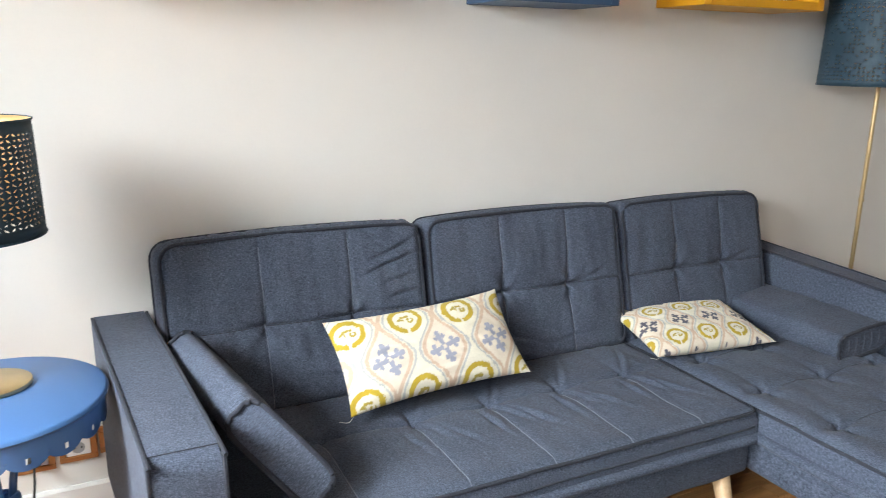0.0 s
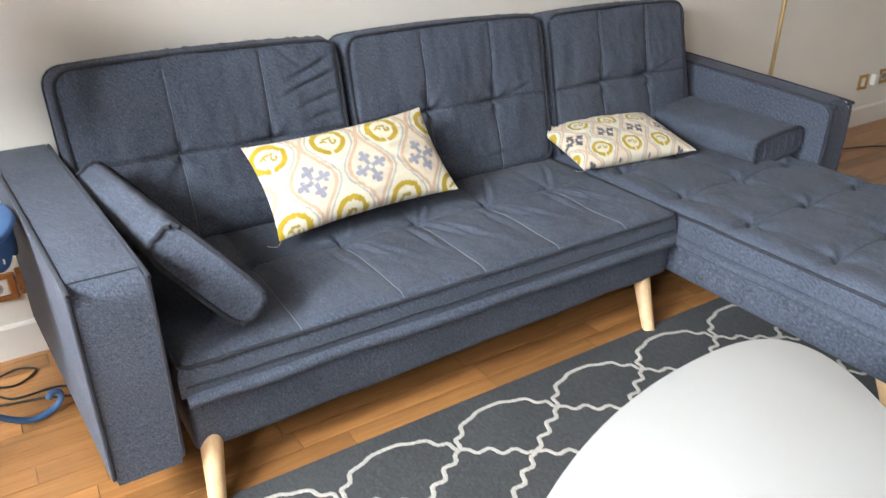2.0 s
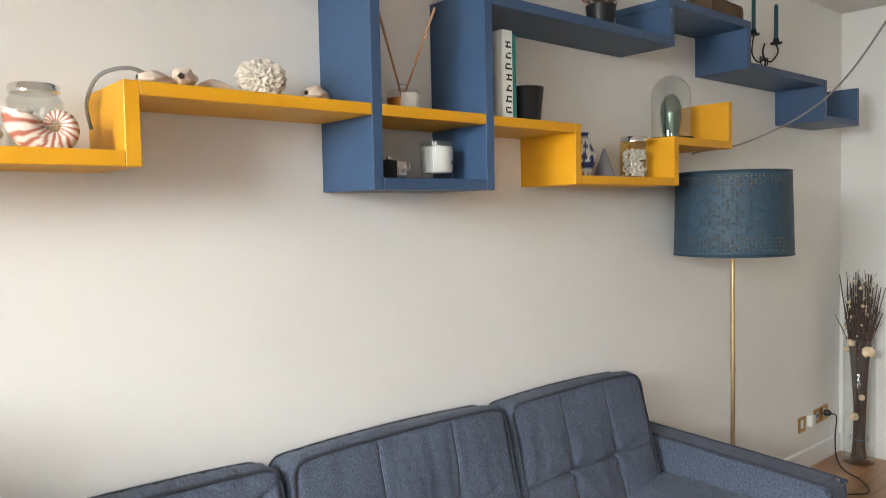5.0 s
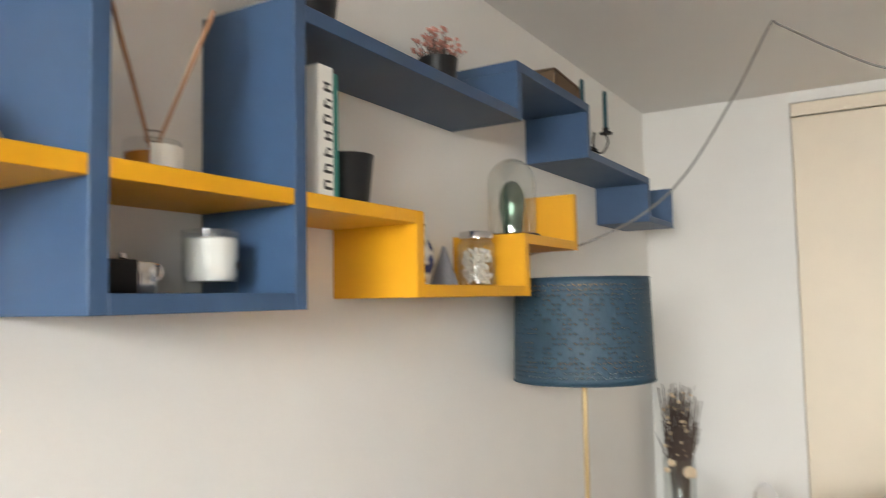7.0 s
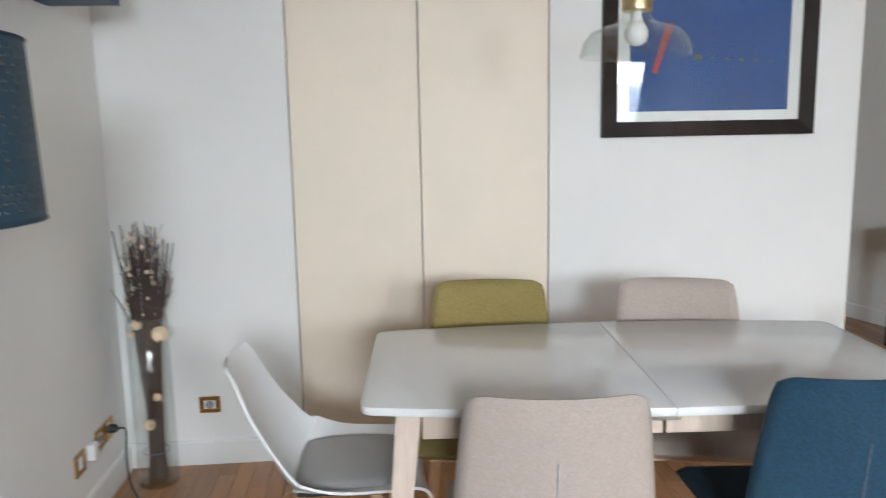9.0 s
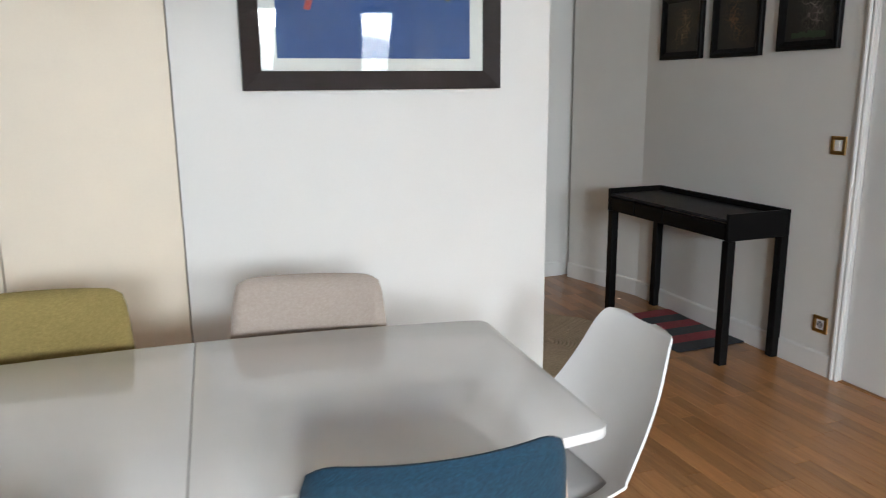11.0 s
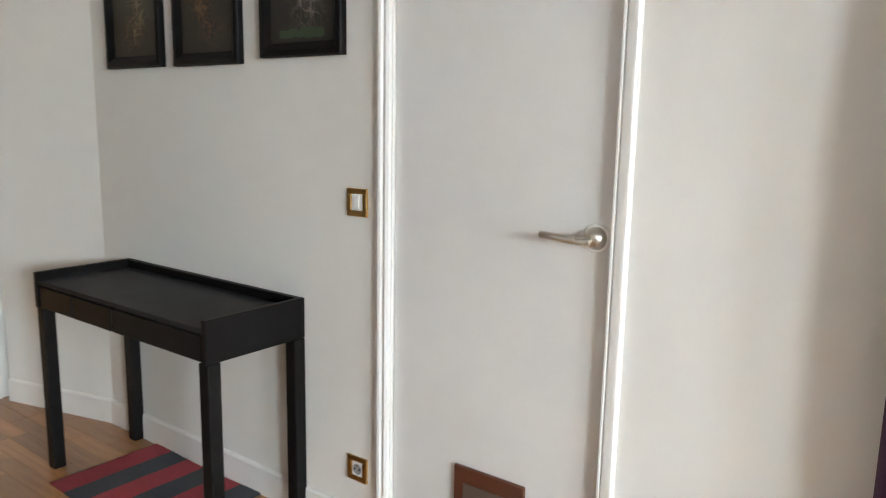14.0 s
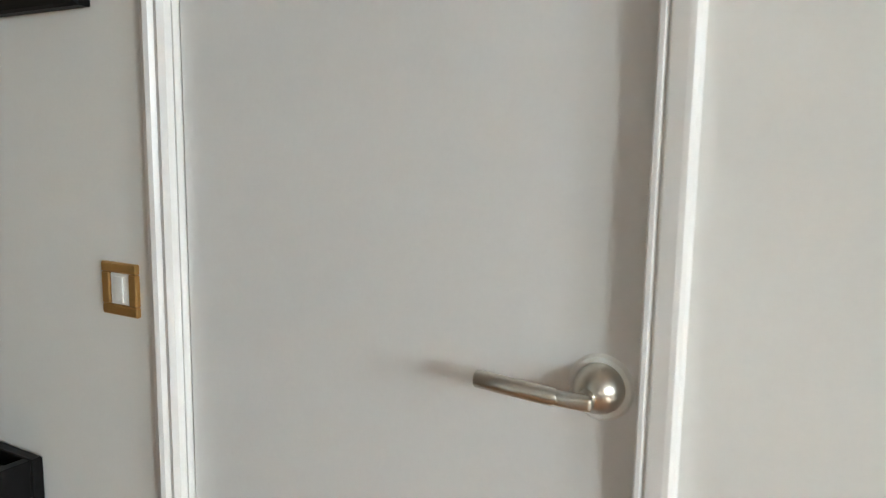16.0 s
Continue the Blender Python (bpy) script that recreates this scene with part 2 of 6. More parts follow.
M_TEAL = cloth("teal_cloth", (0.002, 0.016, 0.032), (0.006, 0.042, 0.075), scale=620)
M_RUG = cloth("charcoal_rug", (0.02, 0.023, 0.027), (0.062, 0.068, 0.076), scale=386, bump=0.5)
M_RUGL = cloth("rug_white_yarn", (0.3, 0.29, 0.27), (0.56, 0.545, 0.51), scale=446, bump=0.5)
M_JUTE = cloth("jute_braid", (0.22, 0.15, 0.085), (0.45, 0.34, 0.22), scale=357, bump=0.6)
M_RED = cloth("red_wool", (0.14, 0.002, 0.008), (0.3, 0.006, 0.016), scale=446, bump=0.4)
M_NAVY = cloth("navy_wool", (0.004, 0.005, 0.009), (0.015, 0.018, 0.028), scale=446, bump=0.4)
M_CURT = cloth("purple_curtain", (0.03, 0.008, 0.035), (0.075, 0.022, 0.08), scale=446)
M_GLASS = glass("clear_glass")
M_THIN = thin_glass("thin_clear_glass")
M_JAR = thin_glass("jar_glass", 0.085, 0.85)
M_PANE = glass("window_glass", ior=1.05)
M_WAX = mat("white_wax", (0.8, 0.79, 0.76), 0.5, var=0.02)
M_AMBER = mat("amber_oil", (0.5, 0.2, 0.02), 0.2, var=0.05)
M_REED = wood("reed", (0.36, 0.18, 0.09), (0.5, 0.27, 0.15), 0.6, (0, 0, 1))
M_TWIG = mat("dried_twigs", (0.075, 0.052, 0.042), 0.85, var=0.4)
M_CREAM = mat("cream_petals", (0.72, 0.56, 0.38), 0.8, var=0.15, fine=60, bump=0.3)
M_SHELL = mat("seashell", (0.7, 0.56, 0.46), 0.5, var=0.2, fine=40, bump=0.2)
M_CORAL = mat("coral", (0.72, 0.66, 0.58), 0.8, var=0.15, fine=50, bump=0.4)
M_CHROME = mat("chrome", (0.72, 0.71, 0.7), 0.14, metal=1.0, var=0.02, bump=0.0)
M_GREEN = mat("green_lustre", (0.13, 0.2, 0.15), 0.08, metal=0.75, var=0.15)
M_CONE = mat("grey_stone", (0.22, 0.22, 0.24), 0.5, var=0.2)
M_POT = mat("black_ceramic", (0.014, 0.014, 0.015), 0.35, var=0.1)
M_POT.node_tree.nodes["Principled BSDF"].inputs["Specular IOR Level"].default_value = 0.2
M_PINK = mat("pink_dried_flowers", (0.42, 0.19, 0.15), 0.9, var=0.3)
M_LEATHER = mat("old_brown_leather", (0.09, 0.045, 0.022), 0.5, var=0.4, fine=60, bump=0.3)
M_CANDLE = mat("teal_candle", (0.01, 0.06, 0.075), 0.4, var=0.1)
M_IRON = mat("black_iron", (0.012, 0.012, 0.013), 0.45, metal=0.5, var=0.2)
M_OLDPAGE = mat("aged_brown_pages", (0.1, 0.06, 0.03), 0.8, var=0.3, fine=200)
M_PAPER = mat("white_paper", (0.76, 0.75, 0.71), 0.6, var=0.03)
M_INK = mat("black_ink", (0.015, 0.015, 0.015), 0.6)
M_TEALBK = mat("teal_cover", (0.015, 0.16, 0.13), 0.5)
M_ARTBLUE = mat("art_blue", (0.013, 0.06, 0.215), 0.6, var=0.12, scale=4, fine=30)
M_ARTRED = mat("art_red", (0.4, 0.045, 0.035), 0.6, var=0.1)
M_ARTOLIVE = mat("art_olive", (0.09, 0.09, 0.03), 0.6, var=0.1)
M_ART = painted("dark_engraved_print", 0.55)
M_FLAP = mat("brown_flap_plastic", (0.085, 0.03, 0.018), 0.25, var=0.15)
M_FLAPWIN = mat("smoked_plastic", (0.1, 0.075, 0.06), 0.15, var=0.1)
M_REDL = mat("red_knob", (0.75, 0.01, 0.02), 0.3)
M_PORC = painted("blue_white_porcelain", 0.25)
M_BULB = mat("opal_bulb", (0.75, 0.74, 0.7), 0.25, var=0.02, bump=0)
M_FACADE = mat("facade_render", (0.5, 0.49, 0.47), 0.8)
M_FACWIN = mat("facade_glass", (0.12, 0.14, 0.17), 0.2)
M_GROUND = mat("street_asphalt", (0.06, 0.06, 0.06), 0.9)


# ---- mesh helpers ----
def part(name, bm, material, parent=None, label="", smooth=False, m=None):
    me = bpy.data.meshes.new(name)
    bmesh.ops.recalc_face_normals(bm, faces=bm.faces)
    bm.to_mesh(me)
    bm.free()
    me.materials.append(material)
    if smooth:
        me.polygons.foreach_set("use_smooth", [True] * len(me.polygons))
        me.set_sharp_from_angle(angle=radians(42))
    ob = new(name, me)
    if parent:
        ob.parent = parent
    if m is not None:
        ob.matrix_basis = m
    if label:
        ob["label"] = label
    if material in (M_GLASS, M_THIN, M_JAR):
        ob.visible_shadow = False
    return ob


def thing(name, m, label, category, group="", kind=""):
    ob = new(name)
    ob.empty_display_size = 0.05
    ob.matrix_basis = m
    return tagged(ob, label, category, group, kind)


def at(x, y, z, rz=0.0):
    return pose(x, y, z, 0, 0, rz)


def box(x0, x1, y0, y1, z0, z1, bev=0.0, seg=1, bm=None):
    bm = bm or bmesh.new()
    m = Matrix.Translation(((x0 + x1) / 2, (y0 + y1) / 2, (z0 + z1) / 2)) @ Matrix.Diagonal((abs(x1 - x0), abs(y1 - y0), abs(z1 - z0), 1))
    r = bmesh.ops.create_cube(bm, size=1, matrix=m)
    if bev:
        es = list({e for v in r["verts"] for e in v.link_edges})
        bmesh.ops.bevel(bm, geom=es, offset=bev, segments=seg, affect="EDGES", profile=0.5)
    return bm


def lathe(profile, seg=32, bm=None, c=(0, 0, 0)):
    """Turn (radius, height) pairs about the z axis."""
    bm = bm or bmesh.new()
    rings = []
    for r, z in profile:
        if r < 1e-5:
            rings.append([bm.verts.new((c[0], c[1], c[2] + z))])
        else:
            rings.append([bm.verts.new((c[0] + r * math.cos(2 * math.pi * k / seg), c[1] + r * math.sin(2 * math.pi * k / seg), c[2] + z)) for k in range(seg)])
    for a, b in zip(rings, rings[1:]):
        for k in range(seg):
            q = [a[k % len(a)], a[(k + 1) % len(a)], b[(k + 1) % len(b)], b[k % len(b)]]
            q = list(dict.fromkeys(q))
            if len(q) > 2:
                bm.faces.new(q)
    return bm


def tube(points, radius, seg=8, bm=None, closed=False, flat=1.0):
    """A round rod along points; radius is a number or one for each point."""
    bm = bm or bmesh.new()
    pts = [Vector(p) for p in points]
    n = len(pts)
    rad = radius if isinstance(radius, (list, tuple)) else [radius] * n
    rings = []
    ref = None
    for i, p in enumerate(pts):
        a = pts[(i - 1) % n] if closed or i else p
        b = pts[(i + 1) % n] if closed or i < n - 1 else p
        t = (b - a).normalized()
        if ref is None:
            ref = t.orthogonal().normalized()
        ref = (ref - t * ref.dot(t)).normalized()
        s = t.cross(ref)
        rings.append([bm.verts.new(p + rad[i] * (math.cos(2 * math.pi * k / seg) * ref + flat * math.sin(2 * math.pi * k / seg) * s)) for k in range(seg)])
    for i in range(n if closed else n - 1):
        a, b = rings[i], rings[(i + 1) % n]
        for k in range(seg):
            bm.faces.new((a[k], a[(k + 1) % seg], b[(k + 1) % seg], b[k]))
    if not closed:
        bm.faces.new(rings[0][::-1])
        bm.faces.new(rings[-1])
    return bm


def spline(ctrl, n=10, closed=False):
    """Points of a smooth curve through the control points."""
    c = [Vector(p) for p in ctrl]
    k = len(c)
    out = []
    for i in range(k if closed else k - 1):
        p0, p1, p2, p3 = (c[(i - 1) % k] if closed or i else c[0], c[i], c[(i + 1) % k], c[(i + 2) % k] if closed or i < k - 2 else c[-1])
        for j in range(n):
            t = j / n
            out.append(0.5 * ((2 * p1) + (p2 - p0) * t + (2 * p0 - 5 * p1 + 4 * p2 - p3) * t * t + (3 * p1 - p0 - 3 * p2 + p3) * t ** 3))
    if not closed:
        out.append(c[-1])
    return out


def prism(outline, z0, z1, bev=0.0, seg=2):
    """A flat plate with the outline (x, y) between two heights."""
    bm = bmesh.new()
    f = bm.faces.new([bm.verts.new((x, y, z0)) for x, y in outline])
    r = bmesh.ops.extrude_face_region(bm, geom=[f])
    vs = [v for v in r["geom"] if isinstance(v, bmesh.types.BMVert)]
    bmesh.ops.translate(bm, verts=vs, vec=(0, 0, z1 - z0))
    if bev:
        es = [e for e in bm.edges if abs(e.verts[0].co.z - e.verts[1].co.z) < 1e-6]
        bmesh.ops.bevel(bm, geom=es, offset=bev, segments=seg, affect="EDGES", profile=0.5)
    return bm


def grid_mesh(nx, ny, fn, closed_back=None, bm=None):
    """A sheet of nx by ny cells; fn(u, v) gives the place. closed_back gives the rear sheet."""
    bm = bm or bmesh.new()
    A = [[bm.verts.new(fn(i / nx, j / ny)) for j in range(ny + 1)] for i in range(nx + 1)]
    for i in range(nx):
        for j in range(ny):
            bm.faces.new((A[i][j], A[i + 1][j], A[i + 1][j + 1], A[i][j + 1]))
    if closed_back:
        B = [[bm.verts.new(closed_back(i / nx, j / ny)) for j in range(ny + 1)] for i in range(nx + 1)]
        for i in range(nx):
            for j in range(ny):
                bm.faces.new((B[i][j + 1], B[i + 1][j + 1], B[i + 1][j], B[i][j]))
        for i in range(nx):
            bm.faces.new((A[i][0], B[i][0], B[i + 1][0], A[i + 1][0]))
            bm.faces.new((A[i + 1][ny], B[i + 1][ny], B[i][ny], A[i][ny]))
        for j in range(ny):
            bm.faces.new((A[0][j + 1], B[0][j + 1], B[0][j], A[0][j]))
            bm.faces.new((A[nx][j], B[nx][j], B[nx][j + 1], A[nx][j + 1]))
    return bm


def tint(ob, fn):
    """Colour layer from a function of the vertex place."""
    me = ob.data
    layer = me.color_attributes.new("tint", "FLOAT_COLOR", "POINT")
    for i, v in enumerate(me.vertices):
        layer.data[i].color = (*fn(v.co), 1)


# ---- the room ----
def wall(name, bm, label, material=None):
    return tagged(part(name, bm, material or M_WALL), label, "wall", kind="structure")


def multi(*boxes):
    bm = bmesh.new()
    for b in boxes:
        box(*b, bm=bm)
    return bm


DX0, DX1, DH = 4.172, 4.872, 2.06       # door opening in the south wall
CY0, CY1, CZ0, CZ1 = 0.485, 1.541, 0.108, 2.416   # closet opening in the east wall
YE = -0.85                              # free end of the east wall
XH, YH = 7.09, 1.2                      # far wall and closing wall of the hall

wall("wall_north", multi((XW - 0.2, XE + 0.15, YN, YN + 0.2, 0, HC)), "plain off-white painted wall behind the sofa")
wall("wall_east", multi((XE, XE + 0.12, CY1, YN, 0, HC), (XE, XE + 0.12, YE, CY0, 0, HC), (XE, XE + 0.12, CY0, CY1, CZ1, HC), (XE, XE + 0.12, CY0, CY1, 0, CZ0 - 0.012),
     (XE + 0.5, XE + 0.6, CY0 - 0.05, CY1 + 0.05, 0, HC)), "off-white painted wall with a built-in cupboard")
wall("wall_south", multi((XW - 0.2, DX0, YS - 0.2, YS, 0, HC), (DX1, 6.43, YS - 0.2, YS, 0, HC), (DX0, DX1, YS - 0.2, YS, DH, HC)), "off-white painted wall with a white door")
wall("wall_west", multi((XW - 0.2, XW, YS, W2[0], 0, HC), (XW - 0.2, XW, W2[1], W3[0], 0, HC), (XW - 0.2, XW, W3[1], W1[0], 0, HC), (XW - 0.2, XW, W1[1], YN, 0, HC), (XW - 0.2, XW, W1[0], W1[1], 0, W1[2]),
     (XW - 0.2, XW, W3[0], W3[1], 0, W3[2]), (XW - 0.2, XW, W3[0], W3[1], W3[3], HC),
     (XW - 0.2, XW, W1[0], W1[1], W1[3], HC), (XW - 0.2, XW, W2[0], W2[1], W2[3], HC), (XW - 0.2, XW, W2[0], W2[1], 0, W2[2])), "off-white painted wall with three windows")
wall("wall_hall_angled", prism([(6.43, YS), (7.03, -2.12), (7.1, -2.3), (6.43, YS - 0.2)], 0, HC), "short angled off-white wall in the hall")
wall("wall_hall_east", multi((XH, XH + 0.15, -2.35, -1.945, 0, HC), (XH, XH + 0.15, -1.1, YH, 0, HC), (XH, XH + 0.15, -1.945, -1.1, 2.1, HC)), "off-white wall at the end of the hall")
# the window opening here is out of view and assumed, to light the hall
wall("wall_hall_north", multi((XE + 0.12, 5.9, YH, YH + 0.1, 0, HC), (6.5, XH + 0.15, YH, YH + 0.1, 0, HC), (5.9, 6.5, YH, YH + 0.1, 0, 1.5), (5.9, 6.5, YH, YH + 0.1, 2.2, HC)), "plain wall closing the hall, with an assumed unseen window opening")
tagged(part("ceiling", multi((XW - 0.2, XH + 0.2, YS - 0.2, YN + 0.2, HC, HC + 0.15)), M_CEIL), "flat white painted ceiling", "ceiling", kind="structure")


def skirting(name, p, q, h=0.105, t=0.013):
    """A painted board along the foot of a wall; the room lies to the left of p to q."""
    a, b = Vector((*p, 0)), Vector((*q, 0))
    d = (b - a).normalized()
    ln = (b - a).length
    m = Matrix.Translation(a) @ Matrix.Rotation(math.atan2(d.y, d.x), 4, "Z")
    bm = bmesh.new()
    prof = [(0.0, 0.0), (t, 0.0), (t, h - 0.008), (t - 0.006, h), (0.0, h)]
    f = bm.faces.new([bm.verts.new((0, y, z)) for y, z in prof])
    r = bmesh.ops.extrude_face_region(bm, geom=[f])
    bmesh.ops.translate(bm, verts=[v for v in r["geom"] if isinstance(v, bmesh.types.BMVert)], vec=(ln, 0, 0))
    return tagged(part(name, bm, M_TRIM, m=m), "white painted skirting board", "skirting", kind="structure")


skirting("baseboard_north", (XE - 0.014, YN), (XW, YN))
skirting("baseboard_east", (XE, CY1), (XE, YN))
skirting("baseboard_east_south", (XE, YE), (XE, CY0))
skirting("baseboard_south", (DX1 + 0.052, YS), (6.43, YS))
skirting("baseboard_south_west", (XW, YS), (DX0 - 0.024, YS))
skirting("baseboard_hall", (6.432, YS), (7.03, -2.122))
skirting("baseboard_hall_east", (XH, -2.1), (XH, -1.955))

# ---- windows of the west wall ----
def window(name, w, panes):
    ob = tagged(new(name), "white framed window letting in daylight", "window", kind="structure")
    y0, y1, z0, z1 = w
    x0, x1 = XW - 0.14, XW - 0.08
    bm = multi((x0, x1, y0, y0 + 0.06, z0, z1), (x0, x1, y1 - 0.06, y1, z0, z1), (x0, x1, y0 + 0.06, y1 - 0.06, z0, z0 + 0.06), (x0, x1, y0 + 0.06, y1 - 0.06, z1 - 0.06, z1))
    part("window_frame", bm, M_TRIM, ob)
    step = (y1 - y0 - 0.12) / panes
    for k in range(panes):
        a = y0 + 0.06 + k * step
        p = part("pane", box(x0 + 0.025, x0 + 0.031, a + (0.025 if k else 0), a + step - (0.025 if k < panes - 1 else 0), z0 + 0.06, z1 - 0.06), M_PANE, ob)
        p.visible_shadow = False
        if k:
            part("mullion", box(x0, x1, a - 0.025, a + 0.025, z0 + 0.06, z1 - 0.06), M_TRIM, ob)
    part("window_sill", box(XW - 0.2, XW + 0.03, y0 - 0.02, y1 + 0.02, z0 - 0.035, z0 - 0.002, 0.004), M_TRIM, ob)


window("window_1", W1, 2)
window("window_3", W3, 1)
window("window_2", W2, 1)

# ground and the building across the street
tagged(part("ground", box(-60, 20, -60, 60, -9.1, -9.0), M_GROUND), "grey asphalt street far below", "street", kind="structure")


def facade():
    ob = thing("apartment_building", at(-32, -4, -9), "pale concrete apartment building across the street", "building")
    part("wall", box(-6, 0, -18, 18, 0, 26), M_FACADE, ob)
    for r in range(8):
        for c in range(11):
            y, z = -16 + c * 3.0, 1.2 + r * 3.0
            part("window", box(0.004, 0.05, y, y + 2.0, z, z + 1.7), M_FACWIN, ob)
        part("balcony", box(0, 0.7, -17, 17, r * 3.0 + 0.7, r * 3.0 + 0.95), M_TRIM, ob)


facade()

# ---- cupboard in the east wall ----
def cupboard():
    ob = tagged(new("built_in_cupboard"), "cream painted built-in cupboard with two tall flush doors", "cupboard", kind="")
    mid = 1.018
    for a, b in ((CY0 + 0.004, mid - 0.002), (mid + 0.002, CY1 - 0.004)):
        part("door", box(XE + 0.006, XE + 0.028, a, b, CZ0, 2.343, 0.002), M_CLOSET, ob)
    part("header", box(XE + 0.004, XE + 0.026, CY0 + 0.004, CY1 - 0.004, 2.35, CZ1 - 0.003, 0.001), M_CLOSET, ob)
    part("plinth", box(XE - 0.003, XE + 0.01, CY0, CY1, 0.0, CZ0 - 0.008, 0.001), M_CLOSET, ob)
    part("carcass", multi((XE + 0.03, XE + 0.5, CY0 - 0.04, CY0 - 0.002, 0, HC - 0.01), (XE + 0.03, XE + 0.5, CY1 + 0.002, CY1 + 0.04, 0, HC - 0.01)), M_CLOSET, ob)


cupboard()


# ---- white door with a cat flap ----
def room_door():
    ob = tagged(new("door_1"), "closed flush white door with a brown cat flap", "door", kind="structure")
    lx0, lx1 = 4.203, 4.866
    part("leaf", box(lx0, lx1, YS - 0.05, YS - 0.012, 0.008, 2.035, 0.002), M_DOOR, ob)
    prof = [(0.0, 0.0), (0.0, 0.012), (0.012, 0.018), (0.018, 0.012), (0.03, 0.013), (0.036, 0.02), (0.048, 0.022), (0.055, 0.016), (0.072, 0.014), (0.072, 0.0)]

    flat = [(0.0, 0.0), (0.0, 0.011), (0.005, 0.016), (0.013, 0.016), (0.017, 0.009), (0.021, 0.009), (0.024, 0.015), (0.052, 0.017), (0.062, 0.0165), (0.069, 0.012), (0.072, 0.004), (0.072, 0.0)]

    def casing(name, x_in, side, wide, prof):
        bm = bmesh.new()
        k = wide / 0.072
        f = bm.faces.new([bm.verts.new((x_in + side * a * k, YS + b, 0)) for a, b in prof])
        r = bmesh.ops.extrude_face_region(bm, geom=[f])
        bmesh.ops.translate(bm, verts=[v for v in r["geom"] if isinstance(v, bmesh.types.BMVert)], vec=(0, 0, 2.1))
        part(name, bm, M_TRIM, ob)
    casing("casing", 4.869, 1, 0.048, prof)
    casing("casing", 4.2, -1, 0.042, flat)
    part("casing", box(4.16, 4.917, YS, YS + 0.018, 2.101, 2.17, 0.004), M_TRIM, ob)
    part("jamb", multi((4.868, DX1, YS - 0.18, YS - 0.002, 0, DH), (DX0, 4.201, YS - 0.18, YS - 0.002, 0, DH), (4.201, 4.868, YS - 0.18, YS - 0.002, 2.038, DH)), M_TRIM, ob)
    part("threshold", box(DX0, DX1, YS - 0.18, YS - 0.0, -0.003, 0.004), M_OAK, ob)
    yd = YS - 0.012
    # lever handle
    h = part("handle", lathe([(0, 0.004), (0.033, 0.004), (0.0365, 0.0)], 40), M_PLASTIC, ob, "pale ring behind the lever", True, pose(4.245, yd, 1.042, -90, 0, 0))
    part("rose", lathe([(0, 0.034), (0.012, 0.031), (0.021, 0.024), (0.026, 0.014), (0.0275, 0.004), (0.0275, 0.0)], 40), M_NICKEL, h, "domed satin nickel rose", True)
    part("neck", tube([(0.004, 0.003, 0.022), (0.005, 0.0045, 0.043)], 0.0095, 16), M_NICKEL, h, "", True)
    lv = part("lever", tube([(0.03, 0.0045, 0.047), (0.036, 0.004, 0.047), (0.122, -0.001, 0.048), (0.1235, -0.001, 0.048)], [0.0062, 0.0098, 0.0098, 0.009], 24), M_NICKEL, h, "straight satin nickel lever", True)
    bm = box(-0.007, 0.037, -0.0035, 0.0125, 0.0395, 0.0525, 0.005, 4)
    part("grip_flat", bm, M_NICKEL, lv, "flattened end of the lever", True)
    # cat flap
    fl = part("cat_flap", box(4.406, 4.632, yd, yd + 0.012, 0.145, 0.364, 0.004, 2), M_FLAP, ob, "brown plastic cat flap with a red latch")
    out = [(4.519 + 0.078 * math.cos(a), 0.255 - 0.085 * math.sin(a)) for a in [math.pi * k / 24 for k in range(25)]]
    out = [(4.597, 0.318), (4.441, 0.318)] + [(x, z) for x, z in out[::-1]]
    bm = bmesh.new()
    f = bm.faces.new([bm.verts.new((x, yd + 0.0125, z)) for x, z in out])
    r = bmesh.ops.extrude_face_region(bm, geom=[f])
    bmesh.ops.translate(bm, verts=[v for v in r["geom"] if isinstance(v, bmesh.types.BMVert)], vec=(0, 0.003, 0))
    part("flap", bm, M_FLAPWIN, fl)
    part("rim", tube([(x, yd + 0.014, z) for x, z in out[2:]], 0.006, 8), M_GREYPAD, fl, "", True)
    part("latch", lathe([(0, 0.012), (0.009, 0.01), (0.011, 0.0)], 16), M_REDL, fl, "round red latch", True, pose(4.497, yd + 0.012, 0.17, -90, 0, 0))


room_door()


def hall_door():
    ob = tagged(new("door_2"), "closed birch veneer door at the end of the hall", "door", kind="structure")
    part("leaf", box(XH + 0.012, XH + 0.05, -1.943, -1.102, 0.006, 2.095, 0.002), M_BIRCH, ob)
    h = part("door_handle", lathe([(0, 0.02), (0.012, 0.018), (0.024, 0.006), (0.026, 0.0)], 24), M_NICKEL, ob, "satin nickel lever handle", True, pose(XH + 0.012, -1.9, 1.02, 0, -90, 0))
    part("lever", tube([(0, 0, 0.015), (0, 0.004, 0.05), (0, 0.02, 0.056), (0, 0.12, 0.056)], 0.009, 12), M_NICKEL, h, "", True)


hall_door()


# ---- sofa ----
def smooth_min(a, r):
    """1 well inside an edge, falling round to 0 at it."""
    if a >= r:
        return 1.0
    k = max(0.0, a) / r
    return math.sqrt(max(0.0, 1 - (1 - k) ** 2))


